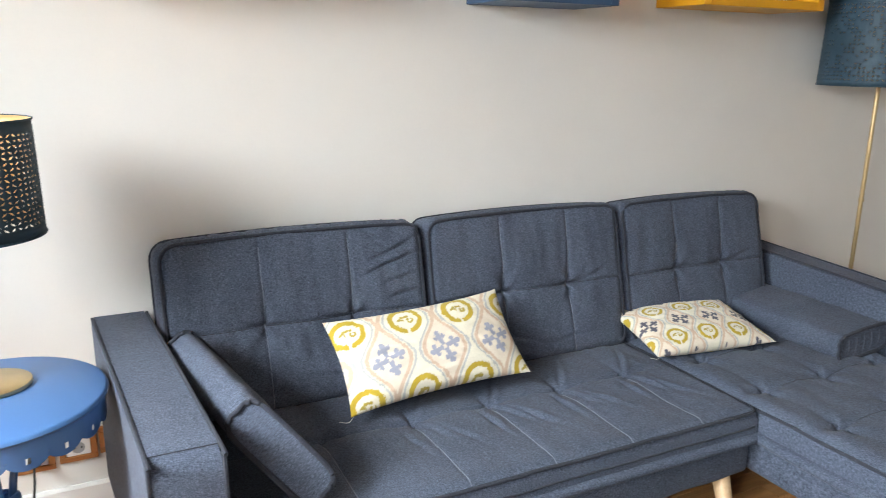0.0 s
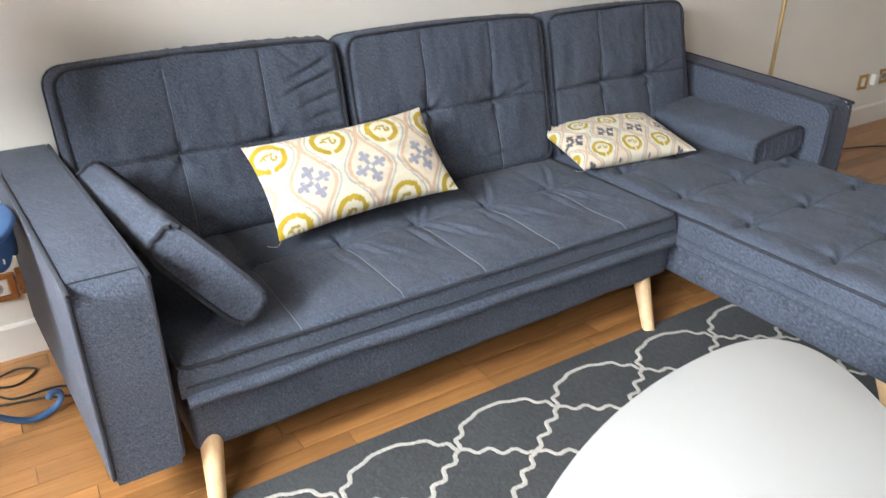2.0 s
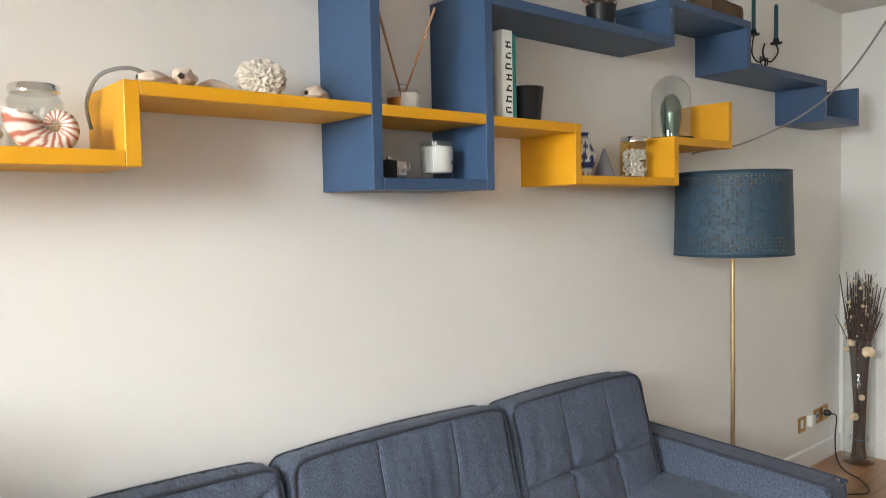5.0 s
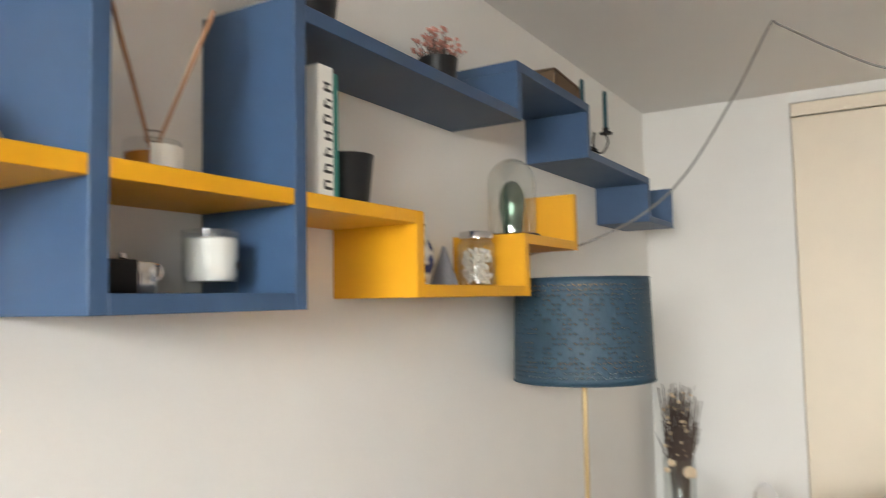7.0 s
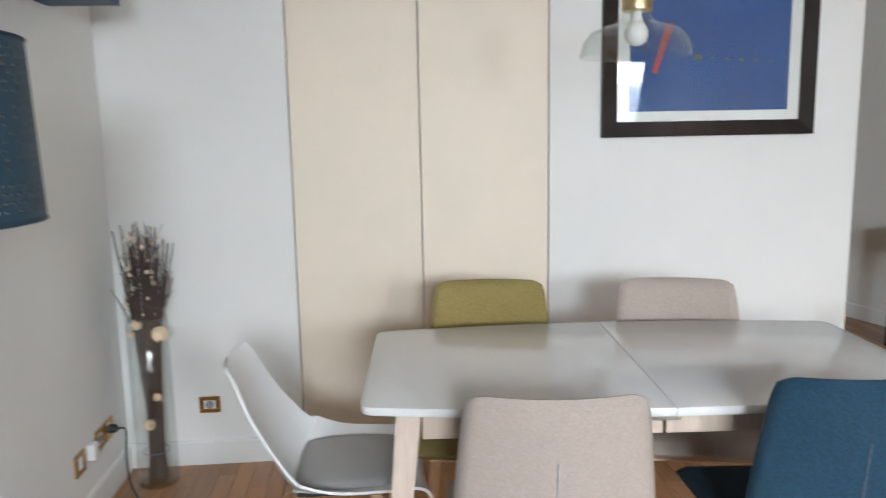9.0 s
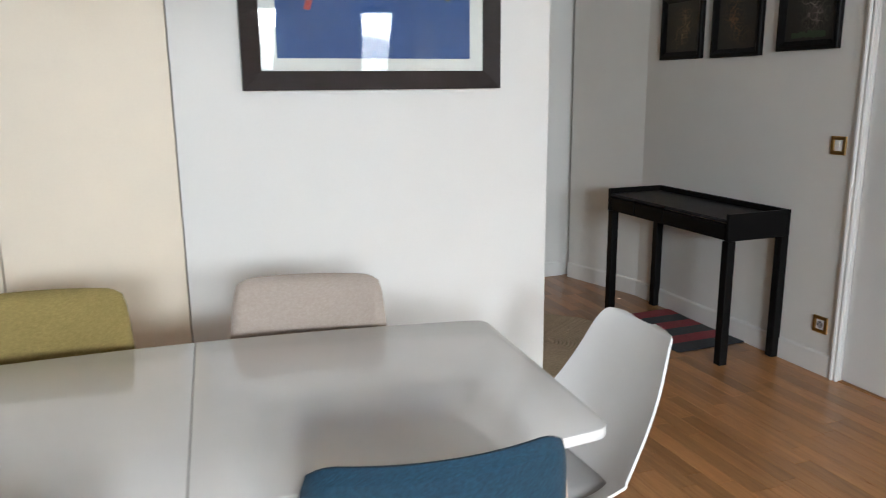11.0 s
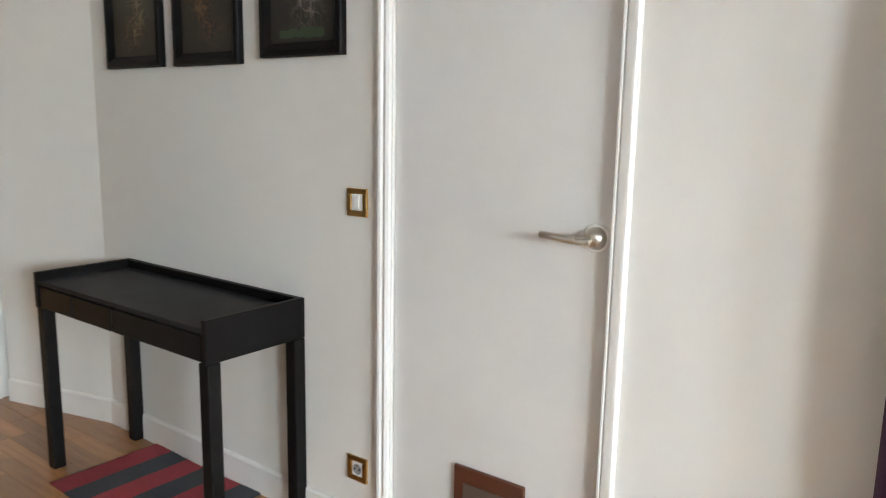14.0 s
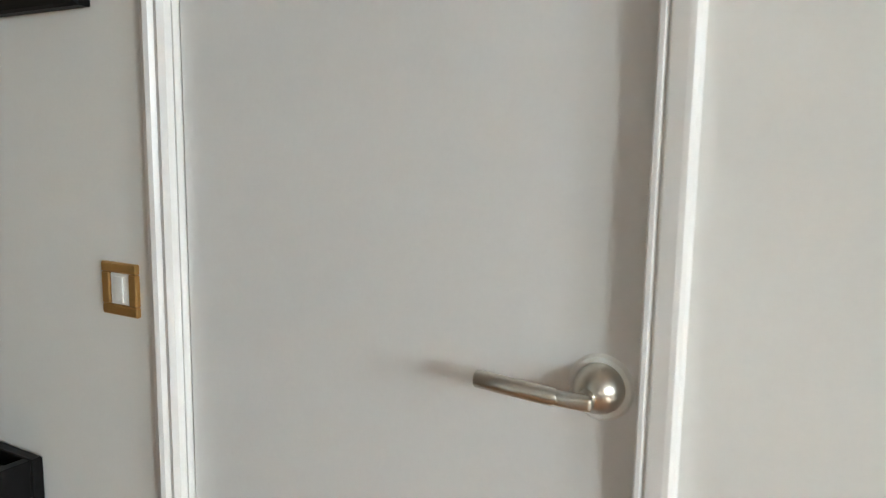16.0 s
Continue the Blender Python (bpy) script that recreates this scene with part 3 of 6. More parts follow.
def pad(w, d, h, vx, hy, tufts, r=0.04, puff=0.012, nx=70, ny=40, seed=0, wrinkle=0.004, groove=0.010, rc=0.0, seams=None, vlen=1.0, arch=0.0, folds=(), gather=0.0, pinch=0.014):
    """A stitched cushion lying on z = 0: seams across (vx) and along (hy), buttons at tufts (x, y), creases at folds (x, y, dx, dy, half length, depth)."""
    def top(u, v):
        x, y = u * w, v * d
        e = min(smooth_min(min(x, w - x), r), smooth_min(min(y, d - y), r))
        z = h - r * (1 - e)
        xs = [0] + list(vx) + [w]
        ys = [0] + list(hy) + [d]
        cx = min(abs(x - a) for a in xs)
        cy = min(abs(y - a) for a in ys)
        z += puff * (1 - math.exp(-(cx / 0.045) ** 2)) * (1 - math.exp(-(cy / 0.045) ** 2))
        for a in vx:
            z -= groove * math.exp(-((x - a) / 0.006) ** 2) * e
        for a in hy:
            z -= 1.3 * groove * math.exp(-((y - a) / 0.006) ** 2) * e
        for tx, ty in tufts:
            q = ((x - tx) ** 2 + (y - ty) ** 2) ** 0.5
            if q < 0.2:
                z -= pinch * (0.6 * math.exp(-(q / 0.018) ** 2) + 0.5 * math.exp(-(q / 0.055) ** 2)) * e
                ang = math.atan2(y - ty, x - tx)
                z -= 0.3 * pinch * math.exp(-(q / 0.07) ** 2) * min(1.0, q / 0.02) * math.cos(4 * ang + 2.5 * noise.noise(Vector((tx * 9, ty * 9, seed)))) * e
        for fx, fy, dx, dy, ln, dep in folds:
            al, pe = (x - fx) * dx + (y - fy) * dy, (y - fy) * dx - (x - fx) * dy + 0.006 * noise.noise(Vector((x * 14, y * 14, fx)))
            if abs(al) < 2.2 * ln and abs(pe) < 0.04:
                z -= dep * (math.exp(-(pe / 0.007) ** 2) - 0.6 * math.exp(-((pe - 0.015) / 0.011) ** 2)) * math.exp(-(al / ln) ** 2) * e
        n1 = noise.noise(Vector((x * 6 + 1.5 * y + seed, y * 5 - x, seed)))
        n2 = noise.noise(Vector((x * 22, y * 9 + seed, seed * 2.0)))
        n3 = noise.noise(Vector((x * 46 + 20 * y, y * 30 - 12 * x, seed + 4.0)))
        z += wrinkle * (1.3 * n1 + 0.55 * n2 + 0.16 * n3) * e
        bx = 0.004 * noise.noise(Vector((x * 5, y * 5, seed + 3)))
        return (x + bx * e, y + bx * e, z)

    def shape(p):
        """Round off the two far corners."""
        x, y, z = p
        q = min(x, w - x)
        if rc and q < rc:
            lim = d - (rc - math.sqrt(max(0.0, rc * rc - (rc - max(0.0, q)) ** 2)))
            y = y * lim / d
        y += arch * max(0.0, y / d) ** 3 * math.sin(math.pi * min(1.0, max(0.0, x / w))) ** 0.6
        if gather and y > 0.88 * d:
            y += gather * (y / d - 0.88) / 0.12 * (noise.noise(Vector((x * 38, z * 25, seed))) + 0.6 * noise.noise(Vector((x * 90, z * 12, seed))))
        return (x, y, z)

    def bottom(u, v):
        return shape((u * w, v * d, 0.0))
    if seams is not None:
        for a in vx:
            seams.append((True, [Vector(top(a / w, k / 40 * vlen)) + Vector((0.0, 0, 0.0008)) for k in range(1, 40)]))
        for b in hy:
            seams.append((False, [Vector(top(k / 60, b / d)) + Vector((0, 0.0, 0.0005)) for k in range(1, 60)]))
    return grid_mesh(nx, ny, lambda u, v: shape(top(u, v)), bottom)


def stitch(parent, seams):
    # seams that aren't pale get dark cloth: the crease's shade put into colour
    for pale, pts in seams:
        part("seam", tube(pts, 0.0011 if pale else 0.0014, 5), M_THREAD if pale else M_PIPE, parent, "pale stitched seam" if pale else "")


def pipe_loop(w, d, z, r=0.0045, inset=0.006, rc=0.03, seed=0.0, arch=0.0):
    pts = []
    for cx, cy, a0 in ((w - inset - rc, d - inset - rc, 0), (inset + rc, d - inset - rc, 90), (inset + rc, inset + rc, 180), (w - inset - rc, inset + rc, 270)):
        for k in range(6):
            a = radians(a0 + 18 * k)
            pts.append((cx + rc * math.cos(a), cy + rc * math.sin(a), z))
    full = []
    for i, p in enumerate(pts):
        q = pts[(i + 1) % len(pts)]
        n = max(1, int((Vector(q) - Vector(p)).length / 0.05))
        for k in range(n):
            v = Vector(p).lerp(Vector(q), k / n)
            v.y += arch * max(0.0, v.y / d) ** 3 * math.sin(math.pi * min(1.0, max(0.0, v.x / w))) ** 0.6
            full.append((v.x, v.y, v.z + 0.0035 * noise.noise(Vector((v.x * 9 + seed, v.y * 9, seed)))))
    return tube(full, r, 6, closed=True)


SEAT = 0.352
SPLIT = ((0.355, 0.69), (0.36, 0.7), (0.36, 0.69))      # upright seams of the three backrests
# creases of the backrests: place, direction, half length, depth
BACK_FOLDS = (
    [(0.68, 0.43, 0.93, 0.37, 0.06, 0.007), (0.665, 0.385, 0.95, 0.32, 0.075, 0.007), (0.69, 0.335, 0.97, 0.25, 0.055, 0.005), (0.7, 0.29, 0.98, 0.2, 0.05, 0.005), (0.62, 0.46, 0.75, -0.66, 0.04, 0.005),
     (0.2, 0.06, 1.0, 0.05, 0.12, 0.005), (0.5, 0.08, 0.99, -0.1, 0.1, 0.004), (0.1, 0.16, 0.9, 0.4, 0.06, 0.003)],
    [(0.2, 0.05, 0.99, -0.12, 0.12, 0.006), (0.3, 0.1, 0.96, -0.28, 0.09, 0.005), (0.5, 0.07, 1.0, 0.05, 0.1, 0.004), (0.62, 0.27, 0.97, 0.25, 0.05, 0.004), (0.08, 0.22, 0.95, -0.3, 0.06, 0.004)],
    [(0.3, 0.06, 1.0, 0.0, 0.12, 0.004), (0.57, 0.27, 0.95, 0.3, 0.05, 0.004), (0.1, 0.23, 0.98, -0.2, 0.06, 0.003)])
SX0, SX1, SX2 = 0.722, 2.19, 2.905     # seat, chaise and right end
SY0, SYB, SYC = 1.43, 2.02, 0.725      # seat front, seat back, chaise front


def sofa():
    ob = thing("corner_sofa", at(0, 0, 0), "blue-grey woven fabric corner sofa with chaise and pale wooden legs", "sofa")
    # seat of the long side
    w, d = SX1 - SX0 - 0.006, SYB - SY0
    vx = [0.277, 0.533, 0.772, 1.014, 1.256]
    hy = [d * 0.6]
    creases = []
    for a in vx[1:]:
        for k, (ox, oy, tilt) in enumerate(((0.035, -0.09, -0.35), (-0.045, -0.11, -0.12), (0.08, -0.13, -0.45), (0.05, 0.07, 0.6))):
            dr = Vector((-tilt, -1.0)).normalized()
            creases.append((a + ox, hy[0] + oy, dr.x, dr.y, 0.05 + 0.012 * k, 0.0085 if a > 0.6 else 0.005))
    sm = []
    c = part("seat_cushion", pad(w, d, SEAT - 0.27, vx, hy, [(a, hy[0]) for a in vx], 0.035, 0.004, 260, 110, 3, 0.006, 0.003, 0.0, sm, 0.6, folds=creases, pinch=0.017), M_SOFA, ob, "", True, at(SX0, SY0, 0.27))
    stitch(c, [q for q in sm if q[0]])
    part("piping", pipe_loop(w, d, SEAT - 0.27 - 0.012, 0.0048, 0.002, 0.03, 2), M_PIPE, c, "dark piped edge", True)
    bm = box(SX0 + 0.012, SX1, SY0 + 0.015, SYB + 0.18, 0.135, 0.268, 0.02, 3)
    bmesh.ops.subdivide_edges(bm, edges=[e for e in bm.edges if abs(e.verts[0].co.x - e.verts[1].co.x) > 0.5], cuts=40)
    for v in bm.verts:
        if v.co.z < 0.2:
            v.co.z -= 0.035 * (SX1 - v.co.x) / (SX1 - SX0) + 0.003 * noise.noise(Vector((v.co.x * 7, 0, 4)))
        if v.co.y < SY0 + 0.1:
            v.co.y += 0.004 * noise.noise(Vector((v.co.x * 9, v.co.z * 14, 2)))
    part("seat_base", bm, M_SOFA, ob, "", True)

    def fold(u, v):
        x = SX0 + 0.01 + u * (SX1 - SX0 - 0.012)
        a = -0.5 * math.pi + v * math.pi
        s = 0.026 + 0.007 * noise.noise(Vector((x * 6, 0, 1)))
        return (x, SY0 + 0.01 - s * math.cos(a), 0.258 + 0.018 * math.sin(a) + 0.006 * noise.noise(Vector((x * 4, 2, 0))))
    part("valance", grid_mesh(60, 8, fold), M_SOFA, ob, "", True)
    # dark line below the seat edge, a crease's shade drawn as dark cloth
    part("seam", tube([(SX0 + 0.012 + (SX1 - SX0 - 0.03) * k / 40, SY0 - 0.0005, 0.294 + 0.004 * noise.noise(Vector((k * 0.3, 0, 5)))) for k in range(41)], 0.003, 6), M_PIPE, ob, "", True)
    # chaise
    w, d = SX2 - SX1, SYB - SYC
    vx = [0.11, 0.37, 0.63]
    hy = [0.277, 0.535, 0.785, 1.04]
    sm = []
    c = part("chaise_cushion", pad(w, d, SEAT + 0.006 - 0.27, vx, hy, [(a, b) for a in vx for b in hy], 0.04, 0.002, 120, 220, 8, 0.005, 0.0015, 0.0, sm, pinch=0.026), M_SOFA, ob, "", True, at(SX1, SYC, 0.27))
    stitch(c, [(False, q[1][14:46]) for q in sm if not q[0]])
    part("piping", pipe_loop(w, d, SEAT - 0.27 - 0.016, 0.0048, 0.002, 0.035, 5), M_PIPE, c, "dark piped edge", True)
    part("chaise_base", box(SX1 + 0.004, SX2 - 0.01, SYC + 0.015, SYB + 0.18, 0.135, 0.268, 0.02, 3), M_SOFA, ob, "", True)

    # overhanging fold along the inner side, round the corner and along the front
    rc = 0.05
    run = [(Vector((SX1 + 0.004, SY0 - (SY0 - SYC - rc) * k / 30, 0)), Vector((-1, 0, 0))) for k in range(31)]
    for k in range(1, 9):
        a = radians(180 + 90 * k / 8)
        nrm = Vector((math.cos(a), math.sin(a), 0))
        run.append((Vector((SX1 + 0.004 + rc, SYC + 0.012 + rc, 0)) + nrm * rc, nrm))
    run += [(Vector((SX1 + 0.06 + (SX2 - SX1 - 0.06) * k / 24, SYC + 0.012, 0)), Vector((0, -1, 0))) for k in range(1, 25)]

    def fold2(u, v):
        p, nrm = run[min(len(run) - 1, int(round(u * (len(run) - 1))))]
        a = -0.5 * math.pi + v * math.pi
        s = 0.024 + 0.007 * noise.noise(Vector((p.x * 6, p.y * 6, 1)))
        q = p + nrm * s * math.cos(a)
        return (q.x, q.y, 0.258 + 0.018 * math.sin(a) + 0.006 * noise.noise(Vector((p.x * 4, p.y * 4, 0))))
    part("valance", grid_mesh(len(run) - 1, 8, fold2), M_SOFA, ob, "", True)
    # backrests, leaning
    for i, (x0, x1, top) in enumerate(((0.66, 1.437, 0.305), (1.441, 2.193, 0.305), (2.197, 2.89, 0.3))):
        w, ln = x1 - x0, 0.51
        vx = [w * SPLIT[i][0], w * SPLIT[i][1]]
        hy = [ln * 0.49]
        sm = []
        m = pose(x0, 2.105, top, 76, 0, 0)
        b = part("backrest", pad(w, ln, 0.112, vx, hy, [(a, hy[0]) for a in vx], 0.04, 0.004, 190, 130, 20 + i * 7, 0.008 if i == 0 else 0.006, 0.0045, 0.045, sm, 1.0, 0.014, BACK_FOLDS[i], 0.006 if i == 0 else 0.003, 0.022), M_SOFA, ob, "", True, m)
        stitch(b, sm)
        part("piping", pipe_loop(w, ln, 0.1085, 0.005, 0.014, 0.045, i, 0.014), M_PIPE, b, "dark piped edge", True)
        part("piping", pipe_loop(w, ln, 0.004, 0.0046, 0.0, 0.045, i + 4, 0.014), M_PIPE, b, "", True)
    # arms
    def arm(x0, x1, y0, y1, z0, skew, rise=0.0, top=0.58):
        def sk(x, y):
            return x + (y - y0) * skew
        # side profile with a rounded front top edge, swept across the width
        rr = 0.05
        prof = [(y1, z0), (y1, top)] + [(y0 + rr - rr * math.sin(radians(15 * k)), top - rr + rr * math.cos(radians(15 * k))) for k in range(7)] + [(y0 + 0.002, 0.5 * (z0 + top)), (y0, z0)]
        bm = bmesh.new()
        f = bm.faces.new([bm.verts.new((x0, y, z)) for y, z in prof])
        g = bmesh.ops.extrude_face_region(bm, geom=[f])
        bmesh.ops.translate(bm, verts=[v for v in g["geom"] if isinstance(v, bmesh.types.BMVert)], vec=(x1 - x0, 0, 0))
        bmesh.ops.bevel(bm, geom=[e for e in bm.edges if abs(e.verts[0].co.x - e.verts[1].co.x) < 1e-6], offset=0.008, segments=2, affect="EDGES")
        for v in bm.verts:
            v.co.x = sk(v.co.x, v.co.y)
            v.co.z += rise * (v.co.y - y0) / (y1 - y0) if v.co.z > 0.4 else 0.0
        a = part("armrest", bm, M_SOFA, ob, "", True)
        for x in (x0 + 0.003, x1 - 0.003):
            pts = [(x, y1 - 0.01, top - 0.001), (x, y0 + 0.06, top - 0.001), (x, y0 + 0.016, top - 0.014), (x, y0 + 0.001, top - 0.055), (x, y0 + 0.001, z0 + 0.02)]
            part("piping", tube(spline([(sk(p[0], p[1]), p[1], p[2] + (rise * (p[1] - y0) / (y1 - y0) if p[2] > 0.4 else 0.0)) for p in pts], 8), 0.0046, 6), M_PIPE, a, "", True)
        part("seam", tube([(x0 + 0.005, y0 + 0.034, top - 0.0005), (x1 - 0.005, y0 + 0.034, top - 0.0005)], 0.0016, 5), M_PIPE, a)
    arm(0.562, 0.706, 1.415, 2.235, 0.125, -0.078, 0.03)
    arm(2.94, 3.05, 1.47, 2.235, 0.125, 0.0, 0.04, 0.545)
    part("back_frame", box(0.7, 2.94, 2.12, 2.235, 0.13, 0.62, 0.015, 2), M_SOFA, ob, "", True)
    # legs
    for x, y, dx, dy in ((0.775, 1.475, -0.03, -0.1), (2.12, 1.49, -0.055, -0.11), (2.25, 0.79, -0.03, -0.075), (2.83, 0.79, -0.055, -0.075), (0.78, 2.12, -0.03, 0.05), (2.85, 2.12, 0.03, 0.05)):
        part("leg", tube([(x, y, 0.14), (x + dx, y + dy, 0.0)], [0.027, 0.0185], 20), M_BEECH, ob, "tapered pale wooden leg", True)


sofa()


def bolster(m, label, slant=0.0):
    """A flat box bolster: rounded slab with piped ends."""
    ob = thing("bolster_cushion", m, label, "cushion")
    L, H, T = 0.56, 0.225, 0.098

    def ring(i, n, s=1.0):
        a = 2 * math.pi * i / n
        p = 0.3
        c, q = math.cos(a), math.sin(a)
        return (math.copysign(abs(c) ** p, c) * H / 2 * s, math.copysign(abs(q) ** 0.6, q) * T / 2 * s)
    bm = bmesh.new()
    rings = []
    N = 40
    for k in range(41):
        u = k / 40
        e = 0.94 + 0.06 * math.sin(math.pi * u) ** 0.5
        row = []
        for i in range(N):
            a, b = ring(i, N, e)
            f = 0.004 * noise.noise(Vector((u * 9, a * 30, b * 30)))
            row.append(bm.verts.new((u * L - slant * (0.5 - a / H) * u ** 3, a + f, b + f)))
        rings.append(row)
    for a, b in zip(rings, rings[1:]):
        for i in range(N):
            bm.faces.new((a[i], a[(i + 1) % N], b[(i + 1) % N], b[i]))
    bm.faces.new(rings[0])
    bm.faces.new(rings[-1])
    part("cover", bm, M_SOFA, ob, "", True)
    for x in (0.002, L + 0.001):
        pts = []
        for i in range(N):
            a, b = ring(i, N, 0.965)
            pts.append((x + 0.003 * math.sin(i * 2.3) - (slant * (0.5 - a / H) if x > 0.1 else 0.0), a, b))
        part("piping", tube(pts, 0.0062, 8, closed=True), M_PIPE, ob, "", True)
    # end creases are strips of darker weave, with their shade in the colour
    for k in range(5):
        y = -0.07 + 0.034 * k
        e = L - slant * (0.5 - y / H)
        part("end_crease", tube([(e + 0.0005, y, -0.028), (e + 0.002, y + 0.006, 0), (e + 0.0005, y + 0.003, 0.028)], 0.0016, 5), M_SOFAD, ob)


# one leans on the arm, one lies flat by the other arm
bolster(Matrix.Translation((0.745, 2.01, 0.515)) @ Matrix.Rotation(radians(-79), 4, "Z") @ Matrix.Rotation(radians(4), 4, "Y") @ Matrix.Rotation(radians(-52), 4, "X"), "blue-grey bolster cushion leaning against the sofa arm", 0.15)
bolster(Matrix.Translation((2.815, 2.06, SEAT + 0.052)) @ Matrix.Rotation(radians(-91), 4, "Z") @ Matrix.Rotation(radians(6), 4, "X") @ Matrix.Diagonal((0.9, 1.1, 1.0, 1)), "blue-grey bolster cushion lying flat on the chaise")

CREAM, MUST, LILAC, BEIGE, GREY, SLATE = (0.76, 0.71, 0.59), (0.47, 0.34, 0.025), (0.33, 0.34, 0.42), (0.6, 0.45, 0.33), (0.46, 0.47, 0.45), (0.09, 0.09, 0.12)


def ogee_print(x, y, h, size, dark):
    """Colours of the printed cotton: tan and grey ogee bands, mustard rings and lilac crosses, on cream."""
    x, y, h = x / size, y / size, h / size
    n = 0.0035 * noise.noise(Vector((x * 130, y * 60, 3))) + 0.0022 * noise.noise(Vector((x * 420, y * 200, 9)))
    px, py = 0.168, 0.212
    u, v = x + n, y + n
    best = CREAM
    # ogee cells stand round the crosses
    for ox, oy in ((0.0235, -0.026), (0.106, 0.08)):
        a, b = (u - ox + px / 2) % px - px / 2, (v - oy + py / 2) % py - py / 2
        half = 0.036 + 0.029 * math.cos(math.pi * b / 0.106)
        dd = abs(a) - half
        if oy < 0:
            if -0.009 < dd < 0.003:
                best = BEIGE
            elif dd <= -0.009:
                best = (0.75, 0.67, 0.55)
            elif 0.007 < dd < 0.0145:
                best = GREY
            elif 0.0145 <= dd:
                best = (0.77, 0.73, 0.6)
        if oy > 0:
            # ring with two hooks inside
            q = math.hypot(a / 1.12, b)
            if 0.031 < q < 0.045 and not (abs(a) < 0.004 and b < 0):
                best = MUST
            elif q <= 0.031 and (0.0035 < math.hypot(abs(a) - 0.014, b + 0.003) < 0.0105 and a * b < 0.00003 or abs(a) < 0.014 and abs(b - 0.01) < 0.0035):
                best = (0.4, 0.31, 0.05)
        else:
            c = 0.97 * a + 0.26 * b, 0.97 * b - 0.26 * a
            p, q = max(abs(c[0]), abs(c[1])), min(abs(c[0]), abs(c[1]))
            arm = 0.006 < p < 0.042 and q < 0.0068
            knob = math.hypot(p - 0.031, q - 0.0125) < 0.0068 or math.hypot(p - 0.043, q) < 0.0085
            if arm or knob:
                best = SLATE if dark or y > h * 0.5 - 0.03 else LILAC
    return best


def pillow(m, w, h, t, label, seed, size=1.0, dark=False):
    ob = thing("throw_pillow", m, label, "pillow", "printed pillows on the sofa")

    def side(s):
        def fn(u, v):
            a, b = 2 * u - 1, 2 * v - 1
            e = (1 - abs(a) ** 2.6) * (1 - abs(b) ** 2.6)
            th = t * max(0.0, e) ** 0.55
            pin = 1 - 0.055 * (1 - b * b) * abs(a) ** 3
            pin2 = 1 - 0.12 * (1 - a * a) * abs(b) ** 3
            wr = (0.005 * noise.noise(Vector((a * 4 + seed, b * 7, s))) + 0.0022 * noise.noise(Vector((a * 9 + 5 * b, b * 5 - 6 * a + seed, s)))) * e ** 0.5
            wr += 0.003 * noise.noise(Vector((a * 16, seed, s))) * max(0.0, abs(b) - 0.6) * 2.5 * (1 - b * b) ** 0.5
            return (a * w / 2 * pin, b * h / 2 * pin2, s * (th / 2 + wr) + (0.0004 * s))
        return fn
    p = part("cover", grid_mesh(260, 140, side(1), side(-1)), M_PILLOW, ob, "", True)
    tint(p, lambda c: ogee_print(c.x + seed * 0.05, c.y, h, size, dark))
    part("loose_thread", tube(spline([(-w / 2 + 0.01, -h / 2 + 0.005, 0), (-w / 2 - 0.01, -h / 2 - 0.012, 0.002), (-w / 2 - 0.035, -h / 2 - 0.006, 0.006)], 6), 0.0007, 4), M_PAPER, ob)


def frame_of(origin, xa, ya):
    xa = Vector(xa).normalized()
    ya = (Vector(ya) - xa * Vector(ya).dot(xa)).normalized()
    za = xa.cross(ya)
    m = Matrix((xa, ya, za)).transposed().to_4x4()
    m.translation = origin
    return m


# upright pillow leans on the back; the other lies on the seat
pillow(frame_of((1.364, 1.905, 0.497), (0.545, 0.0, 0.027), (-0.01, 0.19, 0.185)), 0.56, 0.285, 0.115, "cream pillow with mustard and lilac print leaning on the backrest", 0.0)
pillow(frame_of((2.378, 1.905, 0.408), (0.445, -0.06, 0.0), (0.02, 0.28, 0.05)), 0.47, 0.31, 0.1, "cream pillow with mustard and lilac print lying on the seat", 1.7, 0.72, True)


